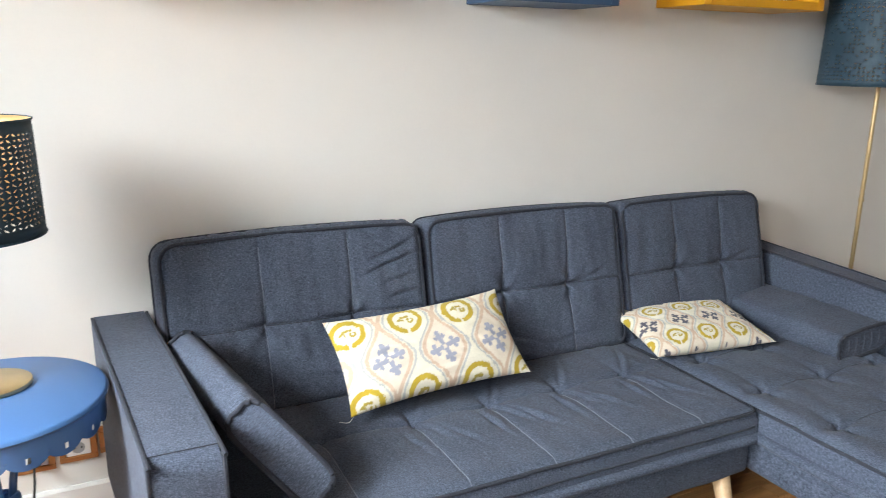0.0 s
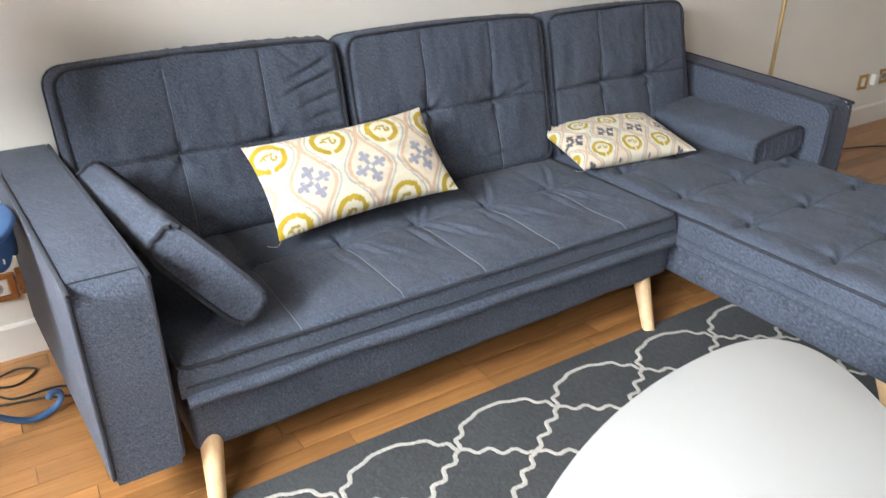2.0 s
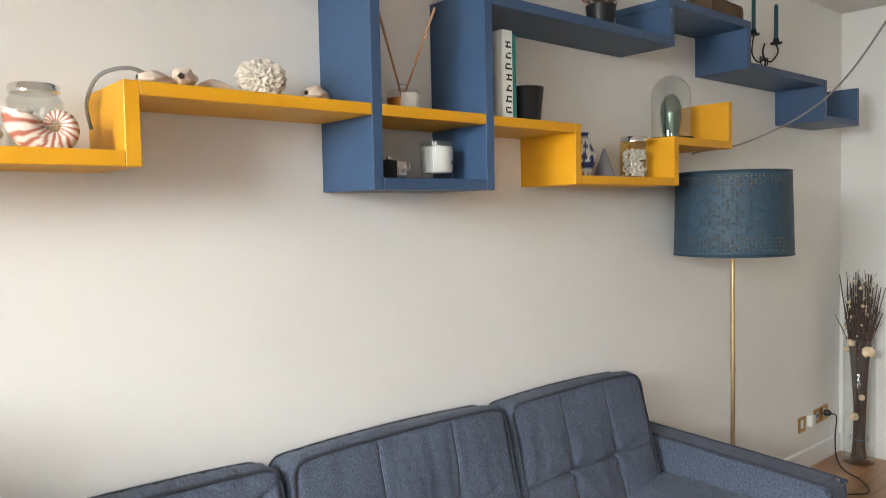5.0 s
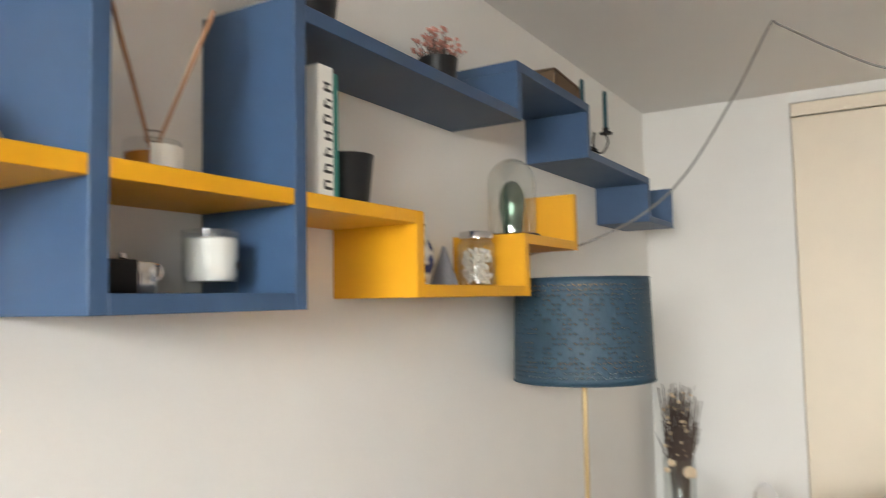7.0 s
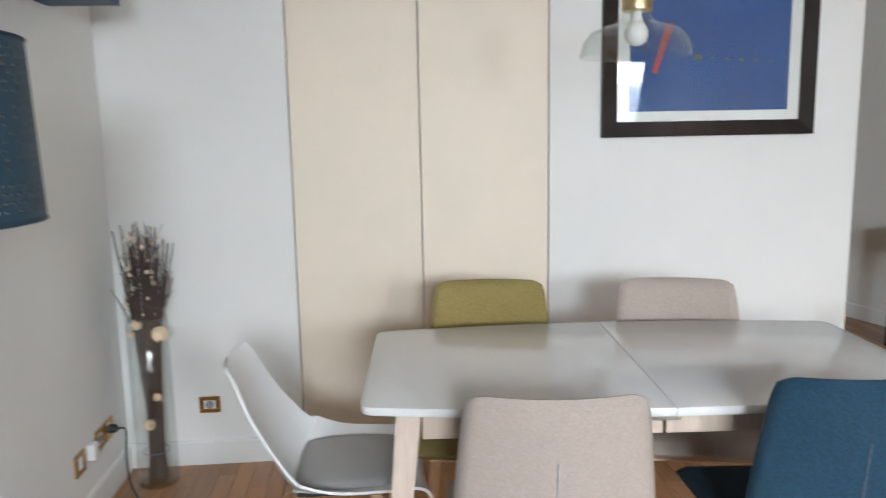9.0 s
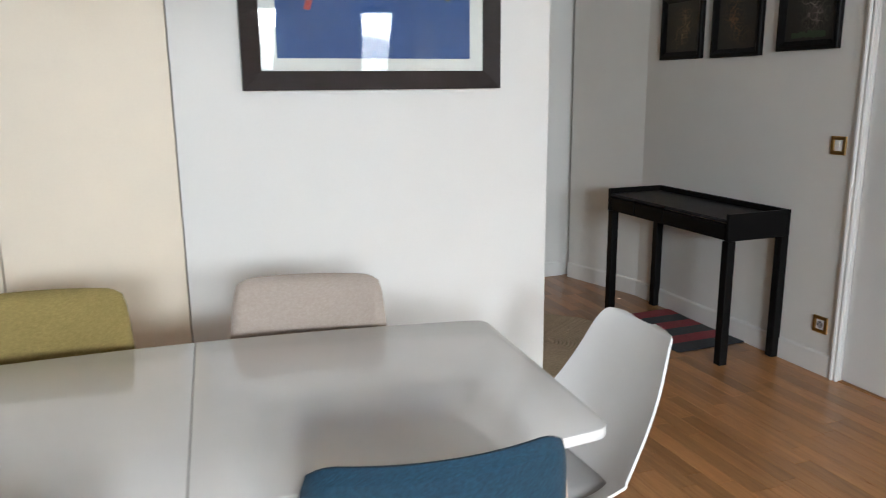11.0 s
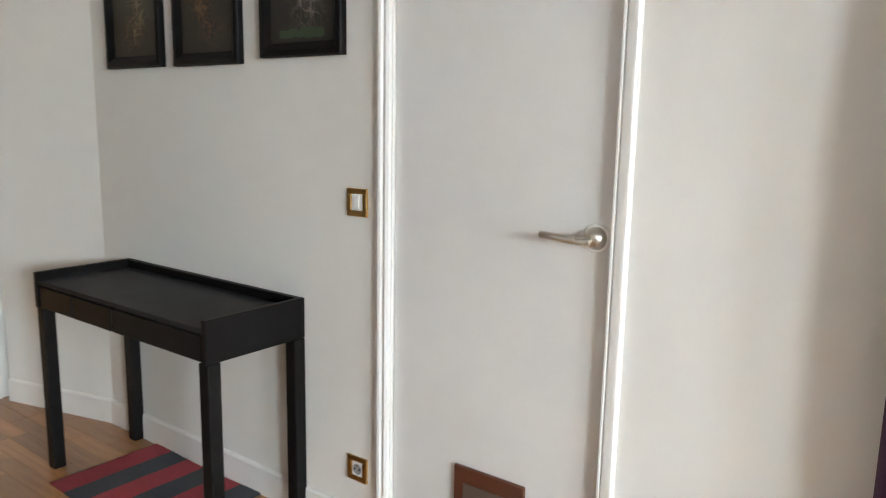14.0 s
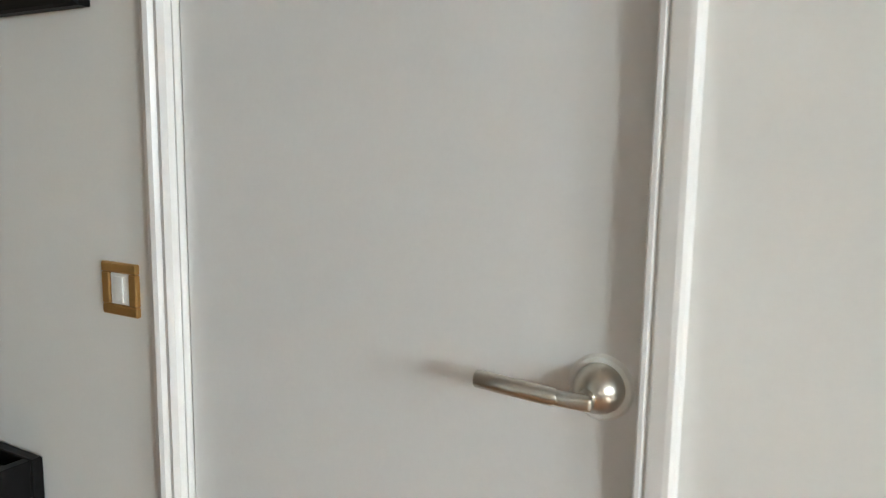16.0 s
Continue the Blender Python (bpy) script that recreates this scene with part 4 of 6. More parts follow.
# ---- rug with trellis lines ----
def rug():
    ob = thing("trellis_rug", at(0, 0, 0), "charcoal flat-woven rug with white trellis lines", "rug")
    x0, x1, y0, y1, r = 0.765, 3.12, -0.55, 1.395, 0.035
    out = []
    for cx, cy, a0 in ((x1 - r, y1 - r, 0), (x0 + r, y1 - r, 90), (x0 + r, y0 + r, 180), (x1 - r, y0 + r, 270)):
        out += [(cx + r * math.cos(radians(a0 + 15 * k)), cy + r * math.sin(radians(a0 + 15 * k))) for k in range(7)]
    part("woven_base", prism(out, 0.0005, 0.008, 0.002), M_RUG, ob)
    bm = bmesh.new()
    px, py = 0.305, 0.203
    cols, rows = range(-1, 9), range(-9, 1)
    for i in cols:
        for j in rows:
            nx, ny = 0.982 + i * px, 1.243 + j * py
            for sx in (-1, 1):
                for sy in (-1, 1):
                    pts = []
                    for k in range(45):
                        s = k / 44
                        wob = 0.0085 * math.sin(6 * math.pi * s + 0.4) * min(1.0, 5 * s, 5 * (1 - s))
                        x = nx + sx * (px / 2 * s + 0.55 * wob)
                        y = ny + sy * (py / 2 * s - 0.83 * wob)
                        if j == 0 and sy > 0:
                            # the last row closes in rounded arches
                            x = nx + sx * (px / 2 * s - 0.03 * math.sin(math.pi * s) + 0.55 * wob)
                            y = ny + py / 2 * 1.2 * s - 0.0244 * max(0.0, (s - 0.6) / 0.4) ** 2 - 0.83 * wob * (1 - s)
                        if x0 + 0.02 < x < x1 - 0.02 and y0 + 0.02 < y < y1 - 0.022:
                            pts.append(Vector((x, y, 0)))
                    ln = len(pts)
                    if ln < 3:
                        continue
                    prev = None
                    for k, p in enumerate(pts):
                        t = (pts[min(k + 1, ln - 1)] - pts[max(k - 1, 0)]).normalized()
                        s = Vector((-t.y, t.x, 0)) * (0.0057 + 0.0011 * math.sin(k * 2.3 + i + j))
                        row = [bm.verts.new((p.x - s.x, p.y - s.y, 0.0082)), bm.verts.new((p.x, p.y, 0.0102)), bm.verts.new((p.x + s.x, p.y + s.y, 0.0082))]
                        if prev:
                            for q in range(2):
                                bm.faces.new((prev[q], prev[q + 1], row[q + 1], row[q]))
                        prev = row
    bmesh.ops.remove_doubles(bm, verts=list(bm.verts), dist=0.0012)
    part("trellis_line", bm, M_RUGL, ob, "raised white yarn lines", True)


rug()


# ---- coffee table ----
def coffee_table():
    ob = thing("coffee_table", at(0, 0, 0.0), "matt white coffee table with a rounded triangular top", "table")
    c = [(1.86, 0.83), (1.3, 0.83), (0.82, 0.56), (0.78, 0.2), (1.1, -0.1), (1.56, 0.3)]
    pts = [Vector((x, y, 0)) for x, y in c]
    for _ in range(4):
        q = []
        for i, p in enumerate(pts):
            n = pts[(i + 1) % len(pts)]
            q += [p.lerp(n, 0.25), p.lerp(n, 0.75)]
        pts = q
    part("tabletop", prism([(p.x, p.y) for p in pts], 0.403, 0.42, 0.004, 2), M_CTOP, ob, "", True)
    for x, y, dx, dy in ((1.5, 0.68, 0.06, 0.05), (0.9, 0.5, -0.06, 0.03), (1.15, 0.12, 0, -0.07)):
        part("leg", tube([(x, y, 0.403), (x + dx, y + dy, 0.009)], [0.02, 0.012], 16), M_BEECH, ob, "tapered pale wooden leg", True)


coffee_table()


# ---- side table, table lamp, cables ----
TX, TY, TZ = 0.284, 1.846, 0.585


def side_table():
    ob = thing("side_table", at(TX, TY, 0), "round sky-blue metal side table with scalloped skirt", "table")
    R = 0.236
    part("tabletop", lathe([(0, TZ), (R - 0.006, TZ), (R, TZ - 0.004), (R + 0.002, TZ - 0.01), (R - 0.003, TZ - 0.016), (0, TZ - 0.016)], 72), M_TBLUE, ob, "", True)
    # scalloped skirt with punched holes
    bm = bmesh.new()
    n, sc = 288, 18
    def low(k):
        return TZ - 0.062 - 0.016 * abs(math.sin(math.pi * sc * k / n)) ** 0.7
    for s in (0, 1):
        rr = R - 0.008 - 0.002 * s
        rows = []
        for k in range(n):
            a = 2 * math.pi * k / n
            zl = low(k)
            zs = [TZ - 0.014, TZ - 0.035, TZ - 0.052, zl + 0.012, zl]
            rows.append([bm.verts.new((rr * math.cos(a), rr * math.sin(a), z)) for z in zs])
        for k in range(n):
            for q in range(4):
                hole = q == 2 and (k % 16) in (7, 8)
                if not hole:
                    bm.faces.new((rows[k][q], rows[(k + 1) % n][q], rows[(k + 1) % n][q + 1], rows[k][q + 1]))
    part("scalloped_skirt", bm, M_TBLUE, ob, "scalloped metal skirt with small holes", True)
    for k in range(3):
        a = radians(20 + 120 * k)
        c, s = math.cos(a), math.sin(a)
        prof = [(0.13, TZ - 0.02), (0.075, 0.5), (0.03, 0.4), (0.018, 0.3), (0.026, 0.22), (0.07, 0.1), (0.15, 0.022), (0.21, 0.016), (0.238, 0.032), (0.24, 0.056), (0.222, 0.064), (0.212, 0.052)]
        part("leg", tube(spline([(r * c, r * s, z) for r, z in prof], 7), 0.0085, 10), M_TBLUE, ob, "curled metal leg", True)
    bm = tube([(0.03 * math.cos(2 * math.pi * i / 24), 0.03 * math.sin(2 * math.pi * i / 24), 0.26 + 0.011 * i / 24) for i in range(24 * 8)], 0.0062, 8)
    part("wrapped_collar", bm, M_TBLUE, ob, "coil of blue cord round the legs", True)


side_table()


def perforated(r0, r1, z0, z1, around, high, mat_out, parent, k=0.38, rim=0.022, closed=0.0):
    """A drum shade of cells, each with a leaf-shaped hole, solid at the rims; a share of the middle rows may stay closed."""
    bm = bmesh.new()
    random.seed(31)
    H = z1 - z0

    def P(u, v):
        z = z0 + v * H
        r = r0 + (r1 - r0) * v
        a = 2 * math.pi * u
        return bm.verts.new((r * math.cos(a), r * math.sin(a), z))
    nv = high
    corner = {}

    def C(i, j):
        key = (i % around, j)
        if key not in corner:
            corner[key] = P(i / around, rim / H + (1 - 2 * rim / H) * j / nv)
        return corner[key]
    for j in range(nv):
        for i in range(around):
            q = [C(i, j), C(i + 1, j), C(i + 1, j + 1), C(i, j + 1)]
            cu, cv = (i + 0.5) / around, rim / H + (1 - 2 * rim / H) * (j + 0.5) / nv
            su, sv = 1 / around, (1 - 2 * rim / H) / nv
            flip = 1 if (i + j) % 2 else -1
            sz = (1.0, 1.0, 0.65)[(i * 2 + j) % 3] * k
            band = cv < 0.24 or cv > 0.8
            shut = random.random() < (0.25 if band else 1.0) * closed
            if closed and not band:
                sz *= 0.7
            # pointed leaf along the diagonal
            q0 = (0.2 if closed else 0.33) * k
            leaf = [(-sz, -sz), (q0, -q0), (sz, sz), (-q0, q0)]
            h = [P(cu + flip * a * su, cv + b * sv) for a, b in leaf]
            if shut:
                bm.faces.new(h)
            if flip < 0:
                h = [h[2 - 2], h[3], h[2], h[1]]
                # ring order for the mirrored leaf
                o = [q[1], q[2], q[3], q[0]]
                bm.faces.new((q[1], h[0], h[3], q[0]))
                bm.faces.new((q[0], h[3], h[2], q[3]))
                bm.faces.new((q[3], h[2], h[1], q[2]))
                bm.faces.new((q[2], h[1], h[0], q[1]))
            else:
                bm.faces.new((q[0], h[0], h[1], q[1]))
                bm.faces.new((q[1], h[1], h[2], q[2]))
                bm.faces.new((q[2], h[2], h[3], q[3]))
                bm.faces.new((q[3], h[3], h[0], q[0]))
    lo = [P(i / around, 0.0) for i in range(around)]
    hi = [P(i / around, 1.0) for i in range(around)]
    for i in range(around):
        bm.faces.new((lo[i], lo[(i + 1) % around], C(i + 1, 0), C(i, 0)))
        bm.faces.new((C(i, nv), C(i + 1, nv), hi[(i + 1) % around], hi[i]))
    ob = part("shade", bm, mat_out, parent, "petrol blue drum shade with leaf-shaped perforations", True)
    sol = ob.modifiers.new("thickness", "SOLIDIFY")
    sol.thickness, sol.offset = 0.0015, -1
    ob.data.materials.append(M_SHADEIN)
    sol.material_offset = 1
    sol.material_offset_rim = 0
    return ob


def table_lamp():
    ob = thing("table_lamp", at(0.288, 1.905, TZ + 0.0005), "table lamp with brass stem and perforated petrol shade", "lamp")
    part("base", lathe([(0, 0.0), (0.078, 0.0), (0.08, 0.002), (0.08, 0.009), (0.077, 0.0115), (0, 0.0115)], 56), M_BRASS, ob, "flat round brass base", True)
    part("stem", tube([(0, 0, 0.011), (0, 0, 0.36)], 0.0075, 20), M_BRASS, ob, "brass stem", True)
    part("collar", lathe([(0, 0.011), (0.013, 0.011), (0.013, 0.02), (0.0085, 0.024), (0, 0.024)], 24), M_BRASS, ob, "", True)
    perforated(0.145, 0.141, 0.345, 0.588, 60, 18, M_SHADE, ob)
    for r, z in ((0.1455, 0.345), (0.142, 0.588)):
        part("shade_rim", tube([(r * math.cos(2 * math.pi * i / 60), r * math.sin(2 * math.pi * i / 60), z) for i in range(60)], 0.0022, 6, closed=True), M_SHADE, ob, "", True)
    bm = bmesh.new()
    for k in range(3):
        a = radians(120 * k + 30)
        tube([(0.02 * math.cos(a), 0.02 * math.sin(a), 0.36), (0.134 * math.cos(a), 0.134 * math.sin(a), 0.578)], 0.0016, 6, bm=bm)
    part("shade_carrier", bm, M_BRASS, ob)
    part("socket", lathe([(0, 0.35), (0.02, 0.35), (0.02, 0.4), (0, 0.4)], 24), M_BRASS, ob, "", True)


table_lamp()


def cable(points, r, material, label, n=10):
    ob = part("power_cable", tube(spline(points, n), r, 8), material, smooth=True)
    return tagged(ob, label, "cable")


cable([(0.255, 1.975, TZ + 0.012), (0.225, 2.02, TZ + 0.03), (0.175, 2.06, TZ + 0.028), (0.155, 2.1, TZ + 0.004), (0.15, 2.14, 0.55), (0.17, 2.2, 0.4), (0.2, 2.19, 0.25), (0.205, 2.12, 0.1), (0.235, 2.08, 0.02), (0.36, 2.03, 0.006), (0.47, 2.0, 0.006), (0.56, 1.96, 0.006)], 0.0032, M_RUBBER, "thin black lamp cable running to the floor")
cable([(0.318, YN - 0.03, 0.205), (0.32, 2.17, 0.19), (0.315, 2.15, 0.12), (0.34, 2.12, 0.03), (0.41, 2.1, 0.006), (0.47, 2.15, 0.006), (0.42, 2.18, 0.006), (0.35, 2.13, 0.008), (0.4, 2.04, 0.006), (0.52, 2.03, 0.006), (0.6, 1.93, 0.006)], 0.0032, M_RUBBER, "black cable from the wall socket looped on the floor")


# ---- sockets and switches ----
def wall_plate(m, w, h, kind, plate, label):
    """A plate on a wall; local x along the wall, z up, y out of it."""
    ob = thing("wall_switch" if kind == "switch" else "wall_socket", m, label, kind)
    iw = 0.026
    bm = bmesh.new()
    for a in ((-w / 2, w / 2, h / 2 - 0.016, h / 2), (-w / 2, w / 2, -h / 2, -h / 2 + 0.016), (-w / 2, -w / 2 + 0.018, -h / 2 + 0.016, h / 2 - 0.016), (w / 2 - 0.018, w / 2, -h / 2 + 0.016, h / 2 - 0.016)):
        box(a[0], a[1], 0, 0.009, a[2], a[3], 0.002, 1, bm=bm)
    part("surround", bm, plate, ob)
    part("insert", box(-w / 2 + 0.019, w / 2 - 0.019, 0, 0.0065, -h / 2 + 0.017, h / 2 - 0.017, 0.001), M_PLASTIC, ob, "white plastic insert")
    if kind == "switch":
        part("rocker", box(-0.0095, 0.0095, 0.0066, 0.0095, -h / 2 + 0.021, h / 2 - 0.021, 0.001), M_PLASTIC, ob)
    else:
        part("well", lathe([(0.0175, 0.0072), (0.0165, 0.0072), (0.0155, 0.0068), (0, 0.0068)], 28), M_GREYPAD, ob, "", True, pose(0, 0, 0, -90, 0, 0))
        for x, z in ((-0.009, 0.0), (0.009, 0.0), (0, 0.011)):
            part("contact", lathe([(0, 0.0085), (0.0025, 0.0085), (0.0025, 0.0069)], 10), M_RUBBER, ob, "", False, pose(x, 0, z, -90, 0, 0))
    return ob


SOUTH = lambda x, z: at(x, YS, z)
NORTH = lambda x, z: at(x, YN, z, 180)
EAST = lambda y, z: at(XE, y, z, 90)
wall_plate(SOUTH(4.995, 1.066), 0.08, 0.082, "switch", M_GOLD, "gold framed light switch beside the white door")
wall_plate(SOUTH(4.995, 0.236), 0.08, 0.08, "socket", M_GOLD, "gold framed wall socket near the skirting")
wall_plate(EAST(1.923, 0.26), 0.085, 0.07, "socket", M_GOLD, "gold framed wall socket beside the cupboard")
wall_plate(NORTH(4.556, 0.246), 0.08, 0.08, "switch", M_GOLD, "gold framed wall plate near the corner")
wall_plate(NORTH(4.745, 0.256), 0.08, 0.08, "socket", M_GOLD, "gold framed wall socket near the corner")
wall_plate(NORTH(4.838, 0.258), 0.08, 0.08, "socket", M_GOLD, "gold framed wall socket holding a plug")
for x, z in ((0.43, 0.222), (0.32, 0.212), (0.535, 0.232)):
    wall_plate(NORTH(x, z), 0.1, 0.082, "socket", M_BRONZE, "bronze framed wall socket by the side table")


def plug(m, label):
    ob = thing("plug", m, label, "plug")
    part("body", tube([(0, 0.007, 0), (0, 0.03, 0), (0, 0.04, -0.002)], [0.017, 0.017, 0.009], 18), M_RUBBER, ob, "", True)


plug(NORTH(0.32, 0.212), "black mains plug in a wall socket")
plug(NORTH(4.838, 0.258), "black mains plug in a wall socket")
ad = thing("plug_adapter", NORTH(4.648, 0.252), "small white plug-in adapter on the wall", "adapter")
part("body", box(-0.022, 0.022, 0, 0.03, -0.03, 0.03, 0.005, 2), M_PLASTIC, ad, "", True)
cable([(4.838, YN - 0.04, 0.257), (4.86, YN - 0.06, 0.24), (4.87, YN - 0.05, 0.12), (4.84, YN - 0.07, 0.02), (4.7, 2.1, 0.006), (4.6, 1.98, 0.006), (4.45, 1.9, 0.006), (4.3, 2.0, 0.006), (4.0, 2.08, 0.006), (3.6, 2.06, 0.006), (3.43, 2.04, 0.012)], 0.0035, M_RUBBER, "black cable lying along the floor by the wall")


# ---- floor lamp ----
def floor_lamp():
    ob = thing("floor_lamp", at(3.36, 2.012, 0), "tall brass floor lamp with perforated petrol drum shade", "lamp")
    part("base", lathe([(0, 0), (0.14, 0), (0.142, 0.003), (0.142, 0.014), (0.138, 0.017), (0, 0.017)], 56), M_BRASS, ob, "flat round brass base", True)
    part("pole", tube([(0, 0, 0.016), (0, 0, 1.3)], 0.0085, 20), M_BRASS, ob, "brass pole", True)
    part("joint", tube([(0, 0, 0.76), (0, 0, 0.775)], 0.0105, 20), M_BRASS, ob, "", True)
    perforated(0.222, 0.213, 1.224, 1.543, 84, 20, M_SHADE, ob, 0.36, 0.016, 0.5)
    for r, z in ((0.2225, 1.224), (0.2135, 1.543)):
        part("shade_rim", tube([(r * math.cos(2 * math.pi * i / 72), r * math.sin(2 * math.pi * i / 72), z) for i in range(72)], 0.0022, 6, closed=True), M_SHADE, ob, "", True)
    bm = bmesh.new()
    for k in range(3):
        a = radians(120 * k)
        tube([(0.0, 0.0, 1.3), (0.215 * math.cos(a), 0.215 * math.sin(a), 1.5)], 0.0018, 6, bm=bm)
    part("shade_carrier", bm, M_BRASS, ob)


floor_lamp()


# ---- wall shelves ----
YF = 2.03      # front of the shelf boards
YB = YN - 0.001


def shelf_unit(name, boards, material, label):
    ob = thing(name, at(0, 0, 0), label, "shelf")
    for kind, x0, x1, z0, z1 in boards:
        part(kind, box(x0, x1, YF, YB, z0, z1, 0.0012), material, ob)
    return ob


shelf_unit("yellow_wall_shelf", [
    ("board", 1.104, 1.654, 1.652, 1.68), ("board", 1.686, 2.039, 1.652, 1.68), ("board", 2.071, 2.423, 1.65, 1.678),
    ("upright", 2.424, 2.453, 1.49, 1.678), ("board", 2.454, 2.977, 1.49, 1.518), ("upright", 2.978, 3.008, 1.49, 1.667),
    ("board", 3.009, 3.361, 1.637, 1.666), ("upright", 3.362, 3.391, 1.637, 1.82), ("upright", 1.073, 1.103, 1.513, 1.68), ("board", 0.5, 1.072, 1.513, 1.544),
    ("upright", 0.47, 0.499, 1.513, 1.7)], M_YELLOW, "mustard yellow lacquered stepped wall shelf")
shelf_unit("blue_wall_shelf", [
    ("upright", 1.655, 1.685, 1.471, 2.14), ("board", 1.686, 2.039, 1.471, 1.5), ("upright", 2.04, 2.07, 1.471, 2.028), ("board", 2.071, 2.954, 1.985, 2.015),
    ("upright", 2.955, 2.985, 1.985, 2.126), ("board", 2.955, 3.545, 2.127, 2.156), ("upright", 3.516, 3.545, 1.965, 2.126), ("board", 3.546, 4.25, 1.965, 1.993),
    ("upright", 4.251, 4.28, 1.802, 1.993), ("board", 4.281, 4.636, 1.802, 1.828), ("upright", 4.637, 4.665, 1.802, 1.99), ("board", 1.15, 1.654, 2.112, 2.14)],
    M_BLUE, "blue lacquered stepped wall shelf")


# ---- things on the shelves ----
def turned(name, m, profile, material, label, category, seg=36, piece="body"):
    ob = thing(name, m, label, category)
    part(piece, lathe(profile, seg), material, ob, "", True)
    return ob


def pot_profile(r0, r1, h, t=0.004):
    return [(0, 0), (r0, 0), (r1, h), (r1 - t, h), (r0 - t, t), (0, t)]


turned("black_pot", at(2.2, 2.14, 2.0155), pot_profile(0.052, 0.066, 0.12), M_POT, "small black ceramic pot on the blue shelf", "pot")
turned("black_cup", at(2.296, 2.118, 1.6785), pot_profile(0.044, 0.056, 0.108), M_POT, "tapered black ceramic cup on the yellow shelf", "cup")


def book_upright(x0, x1, y0, y1, z0, z1, material, label, bars=False):
    ob = thing("book", at(0, 0, 0), label, "book")
    part("cover", prism([(x0, y1), (x0, y0), (x1, y0), (x1, y1), (x1 - 0.002, y1), (x1 - 0.002, y0 + 0.002), (x0 + 0.002, y0 + 0.002), (x0 + 0.002, y1)], z0, z1), material, ob)
    part("pages", box(x0 + 0.0022, x1 - 0.0022, y0 + 0.0022, y1 - 0.004, z0 + 0.003, z1 - 0.003), M_PAPER, ob)
    if bars:
        w = x1 - x0
        for k, (a, b) in enumerate(((0.34, 0.92), (0.3, 0.92), (0.34, 0.92), (0.38, 0.92), (0.3, 0.92), (0.34, 0.88), (0.34, 0.92))):
            z = z0 + 0.014 + k * 0.031
            part("lettering_bar", box(x0 + a * w, x0 + b * w, y0 - 0.0006, y0 + 0.0005, z, z + 0.0055), M_INK, ob)
            part("lettering_bar", box(x0 + (a + 0.1 * (k % 3)) * w, x0 + (b - 0.1 * ((k + 1) % 2)) * w, y0 - 0.0006, y0 + 0.0005, z + 0.0135, z + 0.018), M_INK, ob)
            part("lettering_bar", box(x0 + (0.3 + 0.08 * (k % 4)) * w, x0 + (0.42 + 0.08 * (k % 4)) * w, y0 - 0.0006, y0 + 0.0005, z + 0.0056, z + 0.0134), M_INK, ob)


book_upright(2.127, 2.168, 2.05, 2.235, 1.6785, 1.928, M_PAPER, "white book with a black lettered spine standing upright", True)
book_upright(2.1685, 2.1855, 2.052, 2.235, 1.6785, 1.92, M_TEALBK, "thin teal book standing upright")


def diffuser():
    ob = thing("reed_diffuser", at(1.835, 2.14, 1.6805) @ Matrix.Diagonal((1, 1, 1.12, 1)), "round glass reed diffuser with amber oil and sticks", "diffuser")
    part("bottle", lathe([(0, 0), (0.041, 0), (0.044, 0.003), (0.044, 0.048), (0.041, 0.053), (0.013, 0.055), (0.011, 0.058), (0, 0.058)], 36), M_THIN, ob, "round clear glass bottle", True)
    part("paper_label", grid_mesh(10, 2, lambda u, v: (0.0447 * math.cos(-2.3 + 1.5 * u), 0.0447 * math.sin(-2.3 + 1.5 * u), 0.01 + 0.034 * v), lambda u, v: (0.0443 * math.cos(-2.3 + 1.5 * u), 0.0443 * math.sin(-2.3 + 1.5 * u), 0.01 + 0.034 * v)), M_PAPER, ob, "plain white paper label", True)
    part("oil", lathe([(0, 0.004), (0.041, 0.004), (0.042, 0.01), (0.042, 0.034), (0, 0.034)], 32), M_AMBER, ob, "amber oil", True)
    part("neck", lathe([(0, 0.052), (0.012, 0.052), (0.012, 0.068), (0.009, 0.068), (0, 0.067)], 20), M_GLASS, ob, "", True)
    part("label", box(0.004, 0.04, -0.0292, -0.0282, 0.008, 0.042), M_PAPER, ob, "white paper label")
    for dx, dy in ((-0.07, 0.01), (0.06, -0.07), (0.075, -0.05), (-0.055, 0.03)):
        part("stick", tube([(-dx * 0.12, -dy * 0.1, 0.008), (dx, dy, 0.245)], 0.003, 6), M_REED, ob)


diffuser()


def candle():
    ob = thing("jar_candle", at(1.948, 2.135, 1.5005), "white candle in a clear glass jar", "candle")
    part("glass", lathe([(0, 0), (0.042, 0), (0.046, 0.006), (0.048, 0.106), (0.0455, 0.106), (0.0435, 0.02), (0, 0.017)], 36), M_JAR, ob, "", True)
    part("wax", lathe([(0, 0.021), (0.038, 0.021), (0.0428, 0.03), (0.0442, 0.09), (0.041, 0.093), (0, 0.088)], 36), M_WAX, ob, "white wax", True)
    part("wick", tube([(0, 0, 0.087), (0.002, 0, 0.1)], 0.001, 5), M_INK, ob)
    part("logo_dot", box(0.012, 0.02, -0.0475, -0.0465, 0.04, 0.052), M_INK, ob)


candle()


